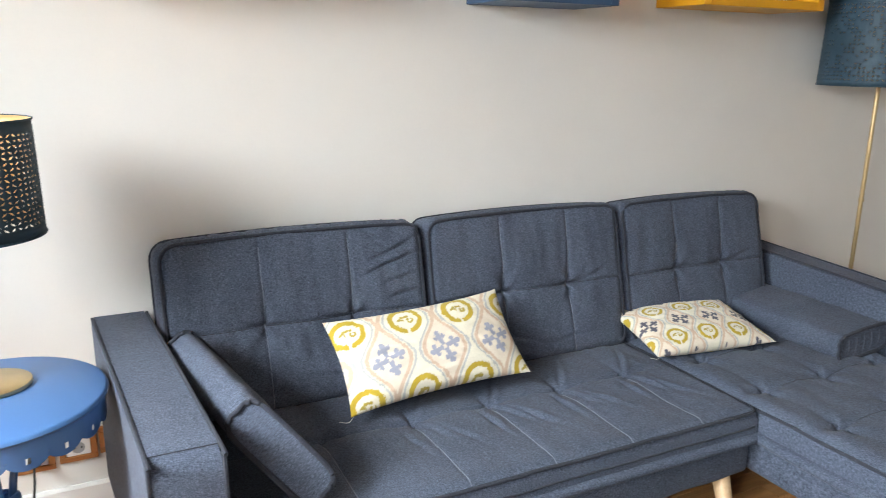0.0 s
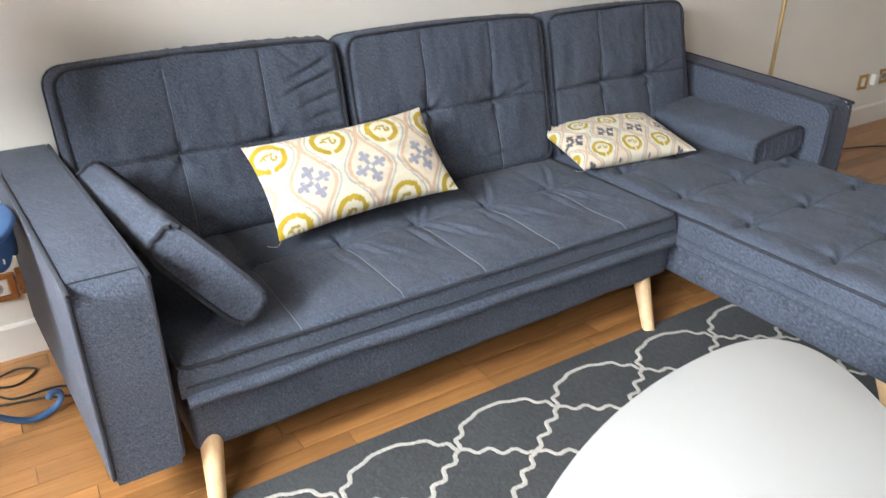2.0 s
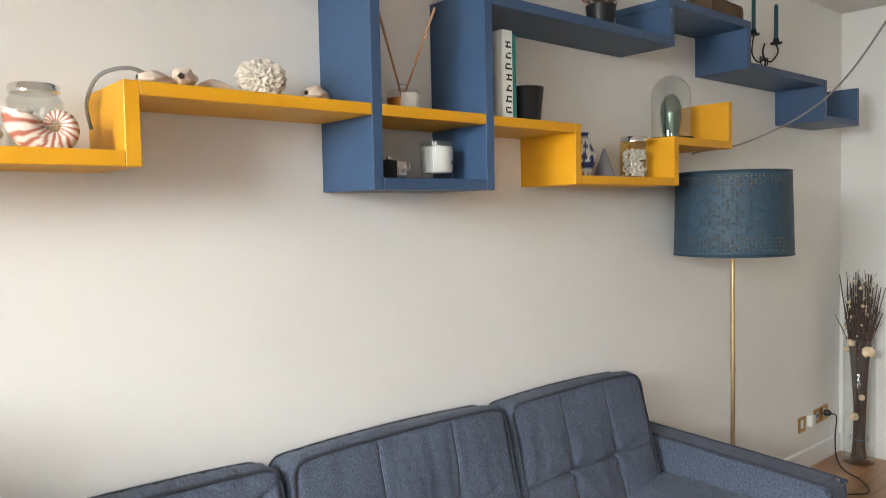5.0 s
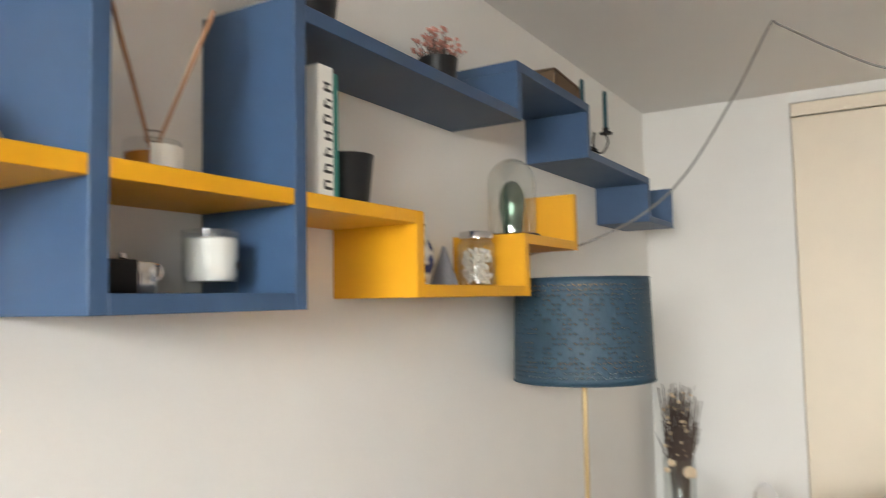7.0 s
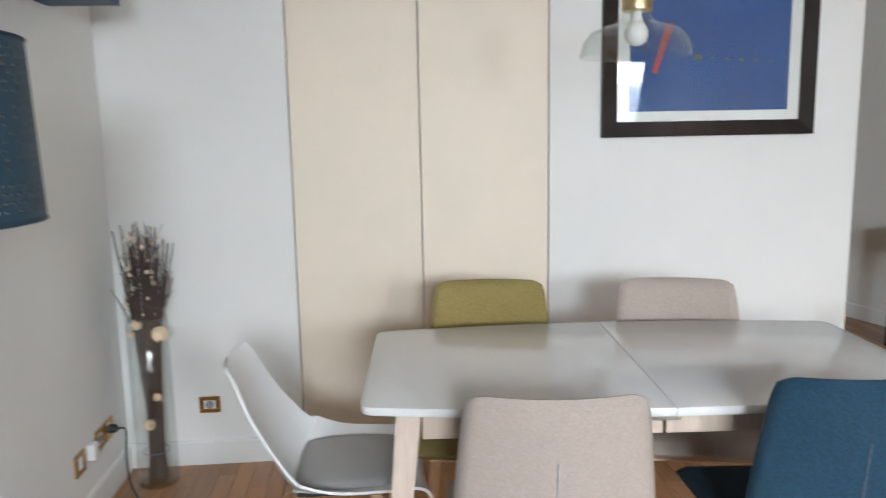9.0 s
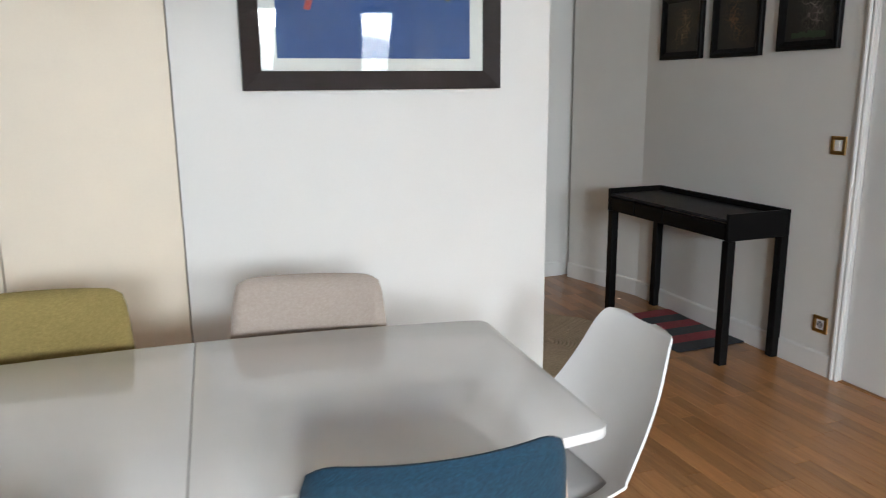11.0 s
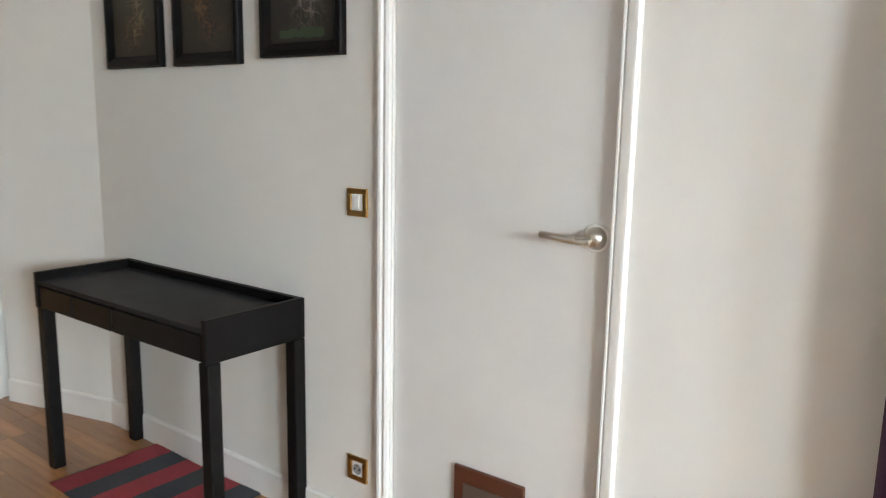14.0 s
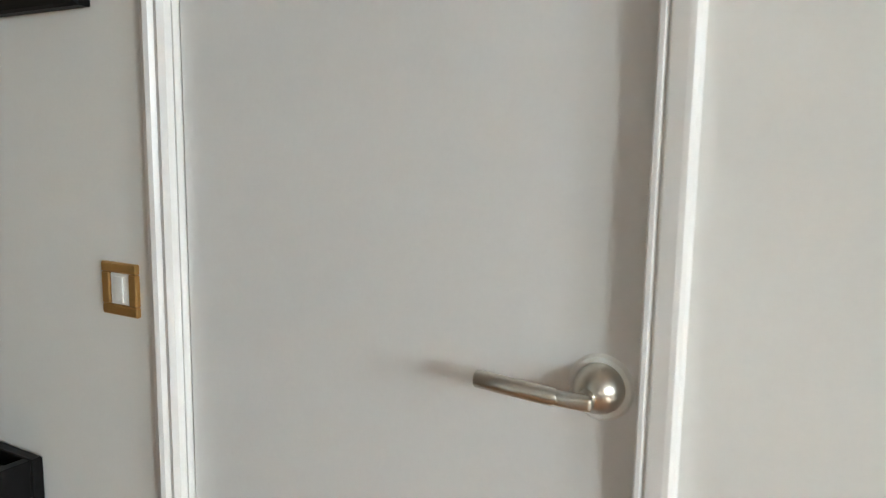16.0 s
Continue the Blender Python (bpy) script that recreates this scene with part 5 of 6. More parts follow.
def trinket():
    ob = thing("metal_trinket", at(1.79, 2.15, 1.5005), "small black and chrome box with a lid handle", "trinket")
    part("body", box(-0.04, 0.008, -0.03, 0.03, 0, 0.052, 0.004, 2), M_POT, ob, "", True)
    part("chrome_band", box(0.0085, 0.045, -0.022, 0.03, 0, 0.05, 0.004, 2), M_CHROME, ob, "chrome side", True)
    part("knob", lathe([(0, 0.064), (0.006, 0.062), (0.007, 0.055), (0.003, 0.05)], 14), M_CHROME, ob, "", True)
    part("hook", tube(spline([(0.045, 0, 0.042), (0.066, 0, 0.046), (0.07, 0, 0.03), (0.058, 0, 0.022)], 6), 0.0028, 8), M_CHROME, ob, "", True)


trinket()


def shell_bits(n, rad, h, seed):
    random.seed(seed)
    bm = bmesh.new()
    for k in range(n):
        a, r = random.uniform(0, 6.28), rad * math.sqrt(random.random())
        s = random.uniform(0.005, 0.012)
        m = Matrix.Translation((r * math.cos(a), r * math.sin(a), random.uniform(s, h))) @ Euler((random.random() * 6, random.random() * 6, 0)).to_matrix().to_4x4() @ Matrix.Diagonal((s, s * 0.6, s * 0.45, 1))
        bmesh.ops.create_icosphere(bm, subdivisions=1, radius=1, matrix=m)
    return bm


def glass_jar(m, r, h, label, seed, fill):
    ob = thing("glass_jar", m, label, "jar")
    part("glass", lathe([(0, 0), (r, 0), (r + 0.002, 0.005), (r + 0.002, h * 0.76), (r * 0.86, h * 0.84), (r * 0.86, h * 0.88), (r * 0.8, h * 0.88), (r * 0.8, h * 0.84), (r - 0.002, h * 0.75), (r - 0.002, 0.006), (0, 0.006)], 36), M_JAR, ob, "", True)
    part("lid", lathe([(0, h), (r * 0.9, h), (r * 0.95, h - 0.003), (r * 0.95, h * 0.87), (r * 0.9, h * 0.87), (0, h * 0.885)], 36), M_CHROME, ob, "brushed metal lid", True)
    tagged(part("contents", shell_bits(fill, r * 0.78, h * 0.68, seed), M_CORAL, ob, "small white shells", True), kind="stuff")


glass_jar(at(2.868, 2.125, 1.5185), 0.05, 0.148, "clear glass jar of small white shells with metal lid", 4, 240)
glass_jar(at(0.945, 2.15, 1.5445), 0.048, 0.128, "clear glass jar of pale sand and shells with metal lid", 6, 70)
turned("stone_cone", at(2.702, 2.13, 1.5185), [(0, 0), (0.037, 0), (0.036, 0.006), (0.004, 0.1), (0, 0.102)], M_CONE, "small grey stone cone ornament", "ornament")


def porcelain():
    ob = thing("porcelain_vase", at(2.618, 2.15, 1.5185) @ Matrix.Diagonal((0.85, 0.85, 0.92, 1)), "slender blue and white porcelain vase", "vase")
    p = part("body", lathe([(0, 0), (0.026, 0), (0.029, 0.012), (0.032, 0.028), (0.034, 0.037), (0.038, 0.045), (0.042, 0.053), (0.044, 0.06), (0.0445, 0.068), (0.044, 0.076), (0.043, 0.086), (0.04, 0.1), (0.034, 0.113), (0.027, 0.127), (0.02, 0.14), (0.014, 0.155), (0.019, 0.165), (0.015, 0.165), (0, 0.15)], 64), M_PORC, ob, "", True)

    def glaze(c):
        a = math.atan2(c.y, c.x)
        leaf = math.sin(5 * a + 60 * c.z) * math.sin(3 * a - 90 * c.z) > 0.12 and 0.055 < c.z < 0.13
        if leaf or 0.036 < c.z < 0.046 or 0.05 < c.z < 0.054 or c.z > 0.15:
            return (0.03, 0.045, 0.15)
        return (0.3, 0.13, 0.09) if 0.012 < c.z < 0.028 and math.sin(9 * a) > 0.2 else (0.74, 0.74, 0.72)
    tint(p, glaze)


porcelain()


def cloche():
    ob = thing("glass_cloche", at(3.14, 2.145, 1.6665), "glass dome over a green lustre ornament", "ornament")
    part("base", lathe([(0, 0), (0.085, 0), (0.086, 0.006), (0.082, 0.012), (0, 0.012)], 40), M_FRAME, ob, "dark round base", True)
    prof = [(0.074, 0.0125), (0.074, 0.17)] + [(0.074 * math.cos(a), 0.17 + 0.078 * math.sin(a)) for a in [0.5 * math.pi * k / 10 for k in range(1, 11)]]
    inner = [(max(0, r - 0.0022), z - 0.002 if z > 0.02 else z) for r, z in prof[::-1]]
    part("dome", lathe(prof + inner[1:] + [prof[0]], 44), M_JAR, ob, "clear glass dome", True)
    part("ornament", lathe([(0, 0.013), (0.03, 0.013), (0.033, 0.05), (0.04, 0.1), (0.037, 0.14), (0.023, 0.168), (0.008, 0.178), (0, 0.179)], 32), M_GREEN, ob, "green lustre pear shape", True)


cloche()


def dried_flowers():
    ob = thing("flower_pot", at(2.69, 2.13, 2.0155), "black pot of pink dried flowers on the blue shelf", "plant")
    part("pot", lathe(pot_profile(0.042, 0.052, 0.085), 32), M_POT, ob, "black ceramic pot", True)
    random.seed(12)
    bm, bs = bmesh.new(), bmesh.new()
    for k in range(90):
        a, r = random.uniform(0, 6.28), random.uniform(0.0, 0.085)
        z = 0.1 + random.uniform(0.0, 0.09) * (1 - r / 0.12)
        tip = Vector((r * math.cos(a), r * math.sin(a) * 0.8, z))
        tube([(tip.x * 0.3, tip.y * 0.3, 0.07), tip], 0.0009, 4, bm=bs)
        s = random.uniform(0.004, 0.009)
        bmesh.ops.create_icosphere(bm, subdivisions=1, radius=s, matrix=Matrix.Translation(tip) @ Matrix.Diagonal((1, 0.8, 0.7, 1)))
    tagged(part("flowers", bm, M_PINK, ob, "pink dried blossoms"), kind="stuff")
    tagged(part("brushwood", bs, M_TWIG, ob), kind="stuff")


dried_flowers()


def old_book():
    ob = thing("old_book", pose(3.39, 2.13, 2.1565, 0, 0, 4), "old brown leather-bound book lying flat", "book")
    def spine(u, v):
        a = math.pi * (0.5 + u)
        return (0.125 + 0.02 * -math.cos(a), -0.08 + v * 0.16, 0.031 + 0.031 * math.sin(a))
    part("cover", multi((-0.13, 0.125, -0.08, 0.08, 0.0, 0.005), (-0.13, 0.125, -0.08, 0.08, 0.057, 0.062)), M_LEATHER, ob)
    part("spine", grid_mesh(12, 2, spine), M_LEATHER, ob, "", True)
    part("pages", box(-0.122, 0.124, -0.074, 0.074, 0.0052, 0.0568), M_OLDPAGE, ob)


old_book()


def candlestick():
    ob = thing("candlestick", at(3.84, 2.12, 1.9935), "black wrought-iron candlestick with two teal candles", "candlestick")
    part("foot", lathe([(0, 0), (0.045, 0), (0.042, 0.006), (0.01, 0.014), (0, 0.016)], 24), M_IRON, ob, "", True)
    part("stem", tube(spline([(0, 0, 0.01), (0.012, 0, 0.05), (-0.012, 0, 0.09), (0.006, 0, 0.13)], 8), 0.004, 8), M_IRON, ob, "", True)
    for x, y, z in ((-0.035, 0.03, 0.17), (0.04, -0.035, 0.13)):
        part("arm", tube(spline([(0, 0, 0.06), (x * 0.6, y * 0.6, 0.05), (x * 1.15, y * 1.15, 0.09), (x, y, z - 0.005)], 8), 0.0032, 8), M_IRON, ob, "", True)
        part("cup", lathe([(0, z - 0.006), (0.024, z - 0.004), (0.026, z + 0.002), (0.013, z + 0.002), (0.012, z + 0.02), (0.009, z + 0.02), (0, z + 0.004)], 20, c=(x, y, 0)), M_IRON, ob, "", True)
        part("candle", lathe([(0, z + 0.005), (0.0088, z + 0.005), (0.0085, z + 0.16), (0.004, z + 0.168), (0, z + 0.168)], 16, c=(x, y, 0)), M_CANDLE, ob, "teal taper candle", True)
    for s in (-1, 1):
        part("leaf_scroll", tube(spline([(0, 0, 0.03), (0.03 * s, 0.0, 0.04), (0.035 * s, 0, 0.065), (0.018 * s, 0, 0.068), (0.02 * s, 0, 0.055)], 6), 0.0025, 6), M_IRON, ob, "", True)


candlestick()
turned("pale_ball", at(4.36, 2.13, 1.8285), [(0, 0), (0.02, 0.004), (0.034, 0.022), (0.036, 0.036), (0.03, 0.056), (0.014, 0.068), (0, 0.07)], M_WAX, "small pale round ornament on the blue shelf", "ornament", 28)


# sea finds on the left shelf
def nautilus():
    ob = thing("nautilus_shell", pose(0.962, 2.075, 1.5445, 0, 0, -12), "striped nautilus shell on the yellow shelf", "shell")
    def fn(u, v):
        t = u * 2.1 * math.pi
        R = 0.0115 * math.exp(0.24 * t)
        a = 2 * math.pi * v
        cx, cz = -R * math.cos(t), R * math.sin(t)
        r = 0.62 * R
        return (cx - math.cos(t) * r * math.cos(a), r * 0.95 * math.sin(a), 0.046 + (cz + math.sin(t) * r * math.cos(a)))
    p = part("shell", grid_mesh(90, 22, fn), M_PORC, ob, "", True)
    def stripes(c):
        t = math.atan2(c.z - 0.046, -c.x)
        k = math.sin(t * 17 + 30 * abs(c.y) + 2 * noise.noise(c * 60))
        return (0.42, 0.15, 0.1) if k > 0.15 else (0.76, 0.66, 0.58)
    tint(p, stripes)


nautilus()


def lump(name, m, size, n, material, label, seed):
    ob = thing(name, m, label, "shell")
    bm = bmesh.new()
    bmesh.ops.create_icosphere(bm, subdivisions=5, radius=1)
    for v in bm.verts:
        p = v.co.normalized()
        knob = 1 - abs(noise.noise(p * n * 0.16 + Vector((seed, 0, 0)))) * 1.6
        knob += 0.35 * noise.noise(p * n * 0.42 + Vector((0, seed, 0)))
        k = 0.62 + 0.3 * knob + 0.05 * noise.noise(p * 19)
        v.co = Vector((p.x * size[0] * k, p.y * size[1] * k * 0.8, p.z * size[2] * k * 0.6))
    low = min(v.co.z for v in bm.verts)
    bmesh.ops.translate(bm, verts=bm.verts, vec=(0, 0, -low))
    part("body", bm, material, ob, "", True)


def conch(name, m, length, r, label):
    ob = thing(name, m, label, "shell")
    def fn(u, v):
        a = 2 * math.pi * v
        rr = r * math.sin(math.pi * min(1, u * 0.93 + 0.05)) ** 0.8 * (1 - 0.5 * u) * (1 + 0.12 * math.cos(5 * a + 8 * u))
        return ((u - 0.5) * length, rr * math.cos(a), r * 0.8 + rr * 0.9 * math.sin(a))
    part("shell", grid_mesh(40, 20, fn), M_SHELL, ob, "", True)


lump("coral_piece", at(0.84, 2.12, 1.5445), (0.05, 0.045, 0.06), 9, M_CORAL, "small branching white coral", 3)
conch("seashell", at(1.165, 2.1, 1.6805, 10), 0.09, 0.022, "small pinkish seashell on the yellow shelf")
conch("seashell", at(1.235, 2.13, 1.6805, 60), 0.1, 0.034, "large cream seashell on the yellow shelf")
conch("seashell", at(1.31, 2.14, 1.6805, -15), 0.08, 0.024, "grey-blue seashell on the yellow shelf")
lump("coral_piece", at(1.42, 2.14, 1.6805), (0.07, 0.06, 0.085), 30, M_CORAL, "cluster of knobbly beige coral", 8)
conch("seashell", at(1.56, 2.12, 1.6805, 20), 0.09, 0.028, "spiny white seashell on the yellow shelf")
cable([(1.06, 2.2, 1.6), (1.045, 2.17, 1.65), (1.06, 2.13, 1.7), (1.11, 2.1, 1.715), (1.17, 2.11, 1.7), (1.27, 2.12, 1.69), (1.33, 2.16, 1.685)], 0.004, M_GREYCORD, "grey textile cable lying over the shelf")


# ---- pendant lamp and its swagged cord ----
def pendant():
    ob = thing("pendant_lamp", at(3.99, 0.497, 1.555), "clear glass pendant lamp with brass holder and globe bulb", "lamp")
    out = [(0.148, 0.0), (0.146, 0.012), (0.138, 0.04), (0.12, 0.062), (0.085, 0.078), (0.055, 0.086), (0.04, 0.1), (0.037, 0.116)]
    inn = [(r - 0.0028, z - 0.001) for r, z in out[::-1]]
    part("glass_shade", lathe(out + inn + [out[0]], 56), M_THIN, ob, "clear glass dish shade", True)
    part("holder", lathe([(0, 0.116), (0.038, 0.116), (0.04, 0.118), (0.04, 0.196), (0.037, 0.2), (0.006, 0.2), (0, 0.2)], 44), M_BRASS, ob, "satin brass cylinder", True)
    part("bulb", lathe([(0, 0.026), (0.012, 0.028), (0.026, 0.038), (0.031, 0.054), (0.029, 0.07), (0.02, 0.085), (0.014, 0.1), (0.013, 0.116)], 28), M_BULB, ob, "opal globe bulb", True)
    part("cord", tube([(0, 0, 0.2), (0, 0, HC - 1.555 - 0.005)], 0.0032, 8), M_GREYCORD, ob, "grey textile cord")
    part("hook", tube([(0, 0, HC - 1.555 - 0.012), (0, 0, HC - 1.555)], 0.008, 10), M_BRASS, ob, "", True)


pendant()
cable([(3.99, 0.497, HC - 0.012), (3.985, 0.66, 2.26), (3.98, 0.88, 2.186), (3.975, 1.12, 2.232), (3.97, 1.3, 2.34), (3.965, 1.455, 2.452), (3.95, 1.485, 2.452), (3.9, 1.61, 2.2), (3.83, 1.77, 1.93), (3.74, 1.91, 1.78), (3.57, 2.08, 1.67), (3.42, 2.18, 1.64), (3.385, 2.2, 1.63)], 0.004, M_GREYCORD, "grey textile cord swagged from ceiling to shelf")


# ---- vase with dried branches ----
def tall_vase():
    ob = thing("glass_vase", at(4.91, 2.108, 0), "tall clear glass cylinder vase on the floor", "vase")
    wall = [(0.0735, 0.0225), (0.0797, 0.0225), (0.078, 0.678), (0.0765, 0.68), (0.075, 0.68), (0.0735, 0.678), (0.0735, 0.0225)]
    foot = [(0, 0), (0.077, 0), (0.08, 0.004), (0.0797, 0.022), (0, 0.02)]
    part("cylinder_wall", lathe(wall, 44), M_JAR, ob, "", True)
    part("base", lathe(foot, 44), M_JAR, ob, "thick clear glass base", True)
    buds = []
    br = thing("dried_branches", at(4.91, 2.108, 0.022), "bundle of dark dried twigs with cream paper flowers", "plant")
    random.seed(21)
    bm = bmesh.new()
    for k in range(95):
        a, r = random.uniform(0, 6.28), 0.055 * math.sqrt(random.random())
        b0 = Vector((0.7 * r * math.cos(a + 1.2), 0.7 * r * math.sin(a + 1.2), 0.002))
        mid = Vector((r * math.cos(a), r * math.sin(a), 0.6))
        top = random.uniform(0.72, 1.02)
        sp = random.uniform(0.1, 0.9) if random.random() < 0.8 else 1.4
        tip = Vector((r * math.cos(a) * (1 + sp) - 0.01, r * math.sin(a) * (1 + sp) - 0.01, top))
        pts = [b0, mid * 0.5 + Vector((random.uniform(-0.01, 0.01), random.uniform(-0.01, 0.01), 0)), mid, tip]
        tube(spline(pts, 3), 0.0022 if k % 3 else 0.003, 4, bm=bm)
        for q in range(4):
            p = mid.lerp(tip, random.uniform(0.2, 0.95))
            d = Vector((random.uniform(-1, 1), random.uniform(-1, 1), random.uniform(0.6, 2.0))).normalized() * random.uniform(0.03, 0.075)
            tube([p, p + d], 0.0011, 3, bm=bm)
    for k in range(46):
        a, z = random.uniform(0, 6.28), random.uniform(0.55, 0.98)
        r = random.uniform(0.02, 0.05 + 0.09 * max(0.0, z - 0.62))
        buds.append((r * math.cos(a), r * math.sin(a), z, random.uniform(0.005, 0.011)))
    tagged(part("brushwood", bm, M_TWIG, br, "dark bare twigs"), kind="stuff")
    for x, y, z, s in ((-0.045, -0.06, 0.595, 0.044), (-0.06, 0.02, 0.64, 0.028), (-0.055, 0.045, 0.6, 0.02), (-0.063, 0.0, 0.24, 0.03), (-0.06, -0.035, 0.35, 0.022), (-0.05, 0.02, 0.78, 0.014), (-0.045, -0.03, 0.84, 0.012), (-0.06, 0.05, 0.72, 0.012), (-0.04, 0.0, 0.9, 0.011), (-0.055, -0.055, 0.8, 0.011), (-0.07, 0.03, 0.86, 0.012), (-0.03, -0.06, 0.9, 0.01)):
        f = bmesh.new()
        for k in range(18):
            d = Vector((random.gauss(0, 1), random.gauss(0, 1), random.gauss(0, 1))).normalized()
            mm = Matrix.Translation(Vector((x, y, z)) + d * s * 0.55) @ d.to_track_quat("Z", "Y").to_matrix().to_4x4() @ Matrix.Diagonal((s * 0.55, s * 0.42, s * 0.16, 1))
            bmesh.ops.create_icosphere(f, subdivisions=1, radius=1, matrix=mm)
        part("flower", f, M_CREAM, br, "cream paper flower", True)
    f = bmesh.new()
    for x, y, z, s in buds:
        bmesh.ops.create_icosphere(f, subdivisions=1, radius=s, matrix=Matrix.Translation((x, y, z)))
    tagged(part("buds", f, M_CREAM, br, "tiny cream buds", True), kind="stuff")
    part("tie", tube([(0.05 * math.cos(2 * math.pi * i / 24), 0.05 * math.sin(2 * math.pi * i / 24), 0.11) for i in range(24)], 0.002, 6, closed=True), M_TBLUE, br, "blue string")


tall_vase()


# ---- dining table ----
TA = radians(-3.6)
TABLE = Matrix.Translation((3.915, 0.52, 0)) @ Matrix.Rotation(TA, 4, "Z")


def dining_table():
    ob = thing("dining_table", TABLE, "extendable dining table with glossy white top and pale wooden legs", "table")
    half, ends, bow = 0.712, 0.325, 0.055

    def side(y):
        return ends + bow * (1 - (y / half) ** 2)
    def outline(y0, y1):
        ys = [y0 + (y1 - y0) * k / 16 for k in range(17)]
        return [(side(y), y) for y in ys] + [(-side(y), y) for y in ys[::-1]]
    def rounded(pts, sel):
        out = []
        n = len(pts)
        for i, p in enumerate(pts):
            if i in sel:
                a, b = Vector((*pts[i - 1], 0)), Vector((*pts[(i + 1) % n], 0))
                c = Vector((*p, 0))
                pa, pb = c + (a - c).normalized() * 0.035, c + (b - c).normalized() * 0.035
                for t in (0, 0.25, 0.5, 0.75, 1):
                    v = pa * (1 - t) ** 2 + c * 2 * t * (1 - t) + pb * t * t
                    out.append((v.x, v.y))
            else:
                out.append(p)
        return out
    o1 = outline(-half, -0.0006)
    o2 = outline(0.0006, half)
    part("tabletop", prism(rounded(o1, (0, len(o1) - 1)), 0.729, 0.75, 0.003, 2), M_TTOP, ob, "glossy white top leaf", True)
    part("tabletop", prism(rounded(o2, (16, 17)), 0.729, 0.75, 0.003, 2), M_TTOP, ob, "glossy white top leaf", True)
    for s in (-1, 1):
        part("apron", box(s * 0.285 - 0.011, s * 0.285 + 0.011, -0.57, -0.004, 0.655, 0.729, 0.002), M_WASHED, ob, "pale wooden apron")
        part("apron", box(s * 0.285 - 0.011, s * 0.285 + 0.011, 0.004, 0.57, 0.655, 0.729, 0.002), M_WASHED, ob, "pale wooden apron")
        part("end_apron", box(-0.25, 0.25, s * 0.6 - 0.011, s * 0.6 + 0.011, 0.655, 0.729, 0.002), M_WASHED, ob)
        part("table_catch", box(s * 0.3 - 0.006, s * 0.3 + 0.006, -0.035, 0.035, 0.69, 0.712, 0.002), M_NICKEL, ob, "metal catch")
    for sx in (-1, 1):
        for sy in (-1, 1):
            bm = bmesh.new()
            a = Vector((sx * 0.275, sy * 0.6, 0))
            b = Vector((sx * 0.325, sy * 0.67, 0))
            lo = [bm.verts.new((b.x + dx * 0.016, b.y + dy * 0.016, 0)) for dx, dy in ((-1, -1), (1, -1), (1, 1), (-1, 1))]
            hi = [bm.verts.new((a.x + dx * 0.03, a.y + dy * 0.03, 0.729)) for dx, dy in ((-1, -1), (1, -1), (1, 1), (-1, 1))]
            bm.faces.new(lo)
            bm.faces.new(hi)
            for k in range(4):
                bm.faces.new((lo[k], lo[(k + 1) % 4], hi[(k + 1) % 4], hi[k]))
            bmesh.ops.bevel(bm, geom=list(bm.edges), offset=0.006, segments=2, affect="EDGES")
            part("leg", bm, M_WASHED, ob, "splayed tapered wooden leg", True)


dining_table()


# ---- chairs ----
def cloth_chair(m, fabric, label):
    """Sits facing local +x; back top 0.86 m over the floor."""
    ob = thing("dining_chair", m, label, "chair", "upholstered chairs along the table")

    def back(s):
        def fn(u, v):
            h = v
            q = abs(2 * u - 1)
            wid = (0.228 - 0.042 * h) * (1 - 0.035 * max(0.0, (h - 0.88) / 0.12) ** 2)
            z = 0.44 + 0.42 * h - 0.014 * max(0.0, (q - 0.78) / 0.22) ** 2 * h ** 3 + 0.004 * h ** 3
            lean = -0.055 * h ** 1.4
            curve = 0.038 * (2 * u - 1) ** 2
            e = min(smooth_min(min(u, 1 - u), 0.08), smooth_min(min(1 - v, 1.0), 0.06))
            t = 0.021 * max(0.12, e)
            return (lean + curve + (t if s > 0 else -t), (2 * u - 1) * wid, z)
        return fn
    part("backrest", grid_mesh(28, 24, back(1), back(-1)), fabric, ob, "", True)

    def seat(s):
        def fn(u, v):
            wid = 0.222 + 0.012 * u
            e = min(smooth_min(min(u + 0.2, 1 - u), 0.12), smooth_min(min(v, 1 - v), 0.1))
            z = 0.455 - 0.012 * u + (0.03 if s > 0 else -0.03) * max(0.1, e)
            return (-0.01 + 0.44 * u, (2 * v - 1) * wid, z)
        return fn
    part("seat", grid_mesh(24, 24, seat(1), seat(-1)), fabric, ob, "", True)
    part("back_seam", tube([(-0.0545, 0, 0.73), (-0.0362, 0, 0.6), (-0.024, 0, 0.47)], 0.0026, 6), M_SOFAD if fabric is not M_BEIGE else M_GREYPAD, ob)
    part("seat_frame", box(0.02, 0.4, -0.19, 0.19, 0.405, 0.43, 0.006), M_BEECH, ob)
    for x, y, dx, dy in ((0.05, 0.17, -0.07, 0.035), (0.05, -0.17, -0.07, -0.035), (0.37, 0.17, 0.035, 0.035), (0.37, -0.17, 0.035, -0.035)):
        part("leg", tube([(x, y, 0.42), (x + dx, y + dy, 0.0)], [0.019, 0.012], 14), M_BEECH2, ob, "tapered wooden leg", True)


cloth_chair(at(3.412, 0.85, 0, -6) @ Matrix.Diagonal((1, 1, 0.984, 1)), M_BEIGE, "beige linen dining chair tucked under the table")
cloth_chair(at(3.397, 0.215, 0, -5), M_TEAL, "teal blue fabric dining chair tucked under the table")
cloth_chair(at(4.437, 0.832, 0, 172.8), M_OLIVE, "olive green fabric dining chair tucked under the table")
cloth_chair(at(4.35, 0.213, 0, 165.5), M_BEIGE, "beige linen dining chair tucked under the table")


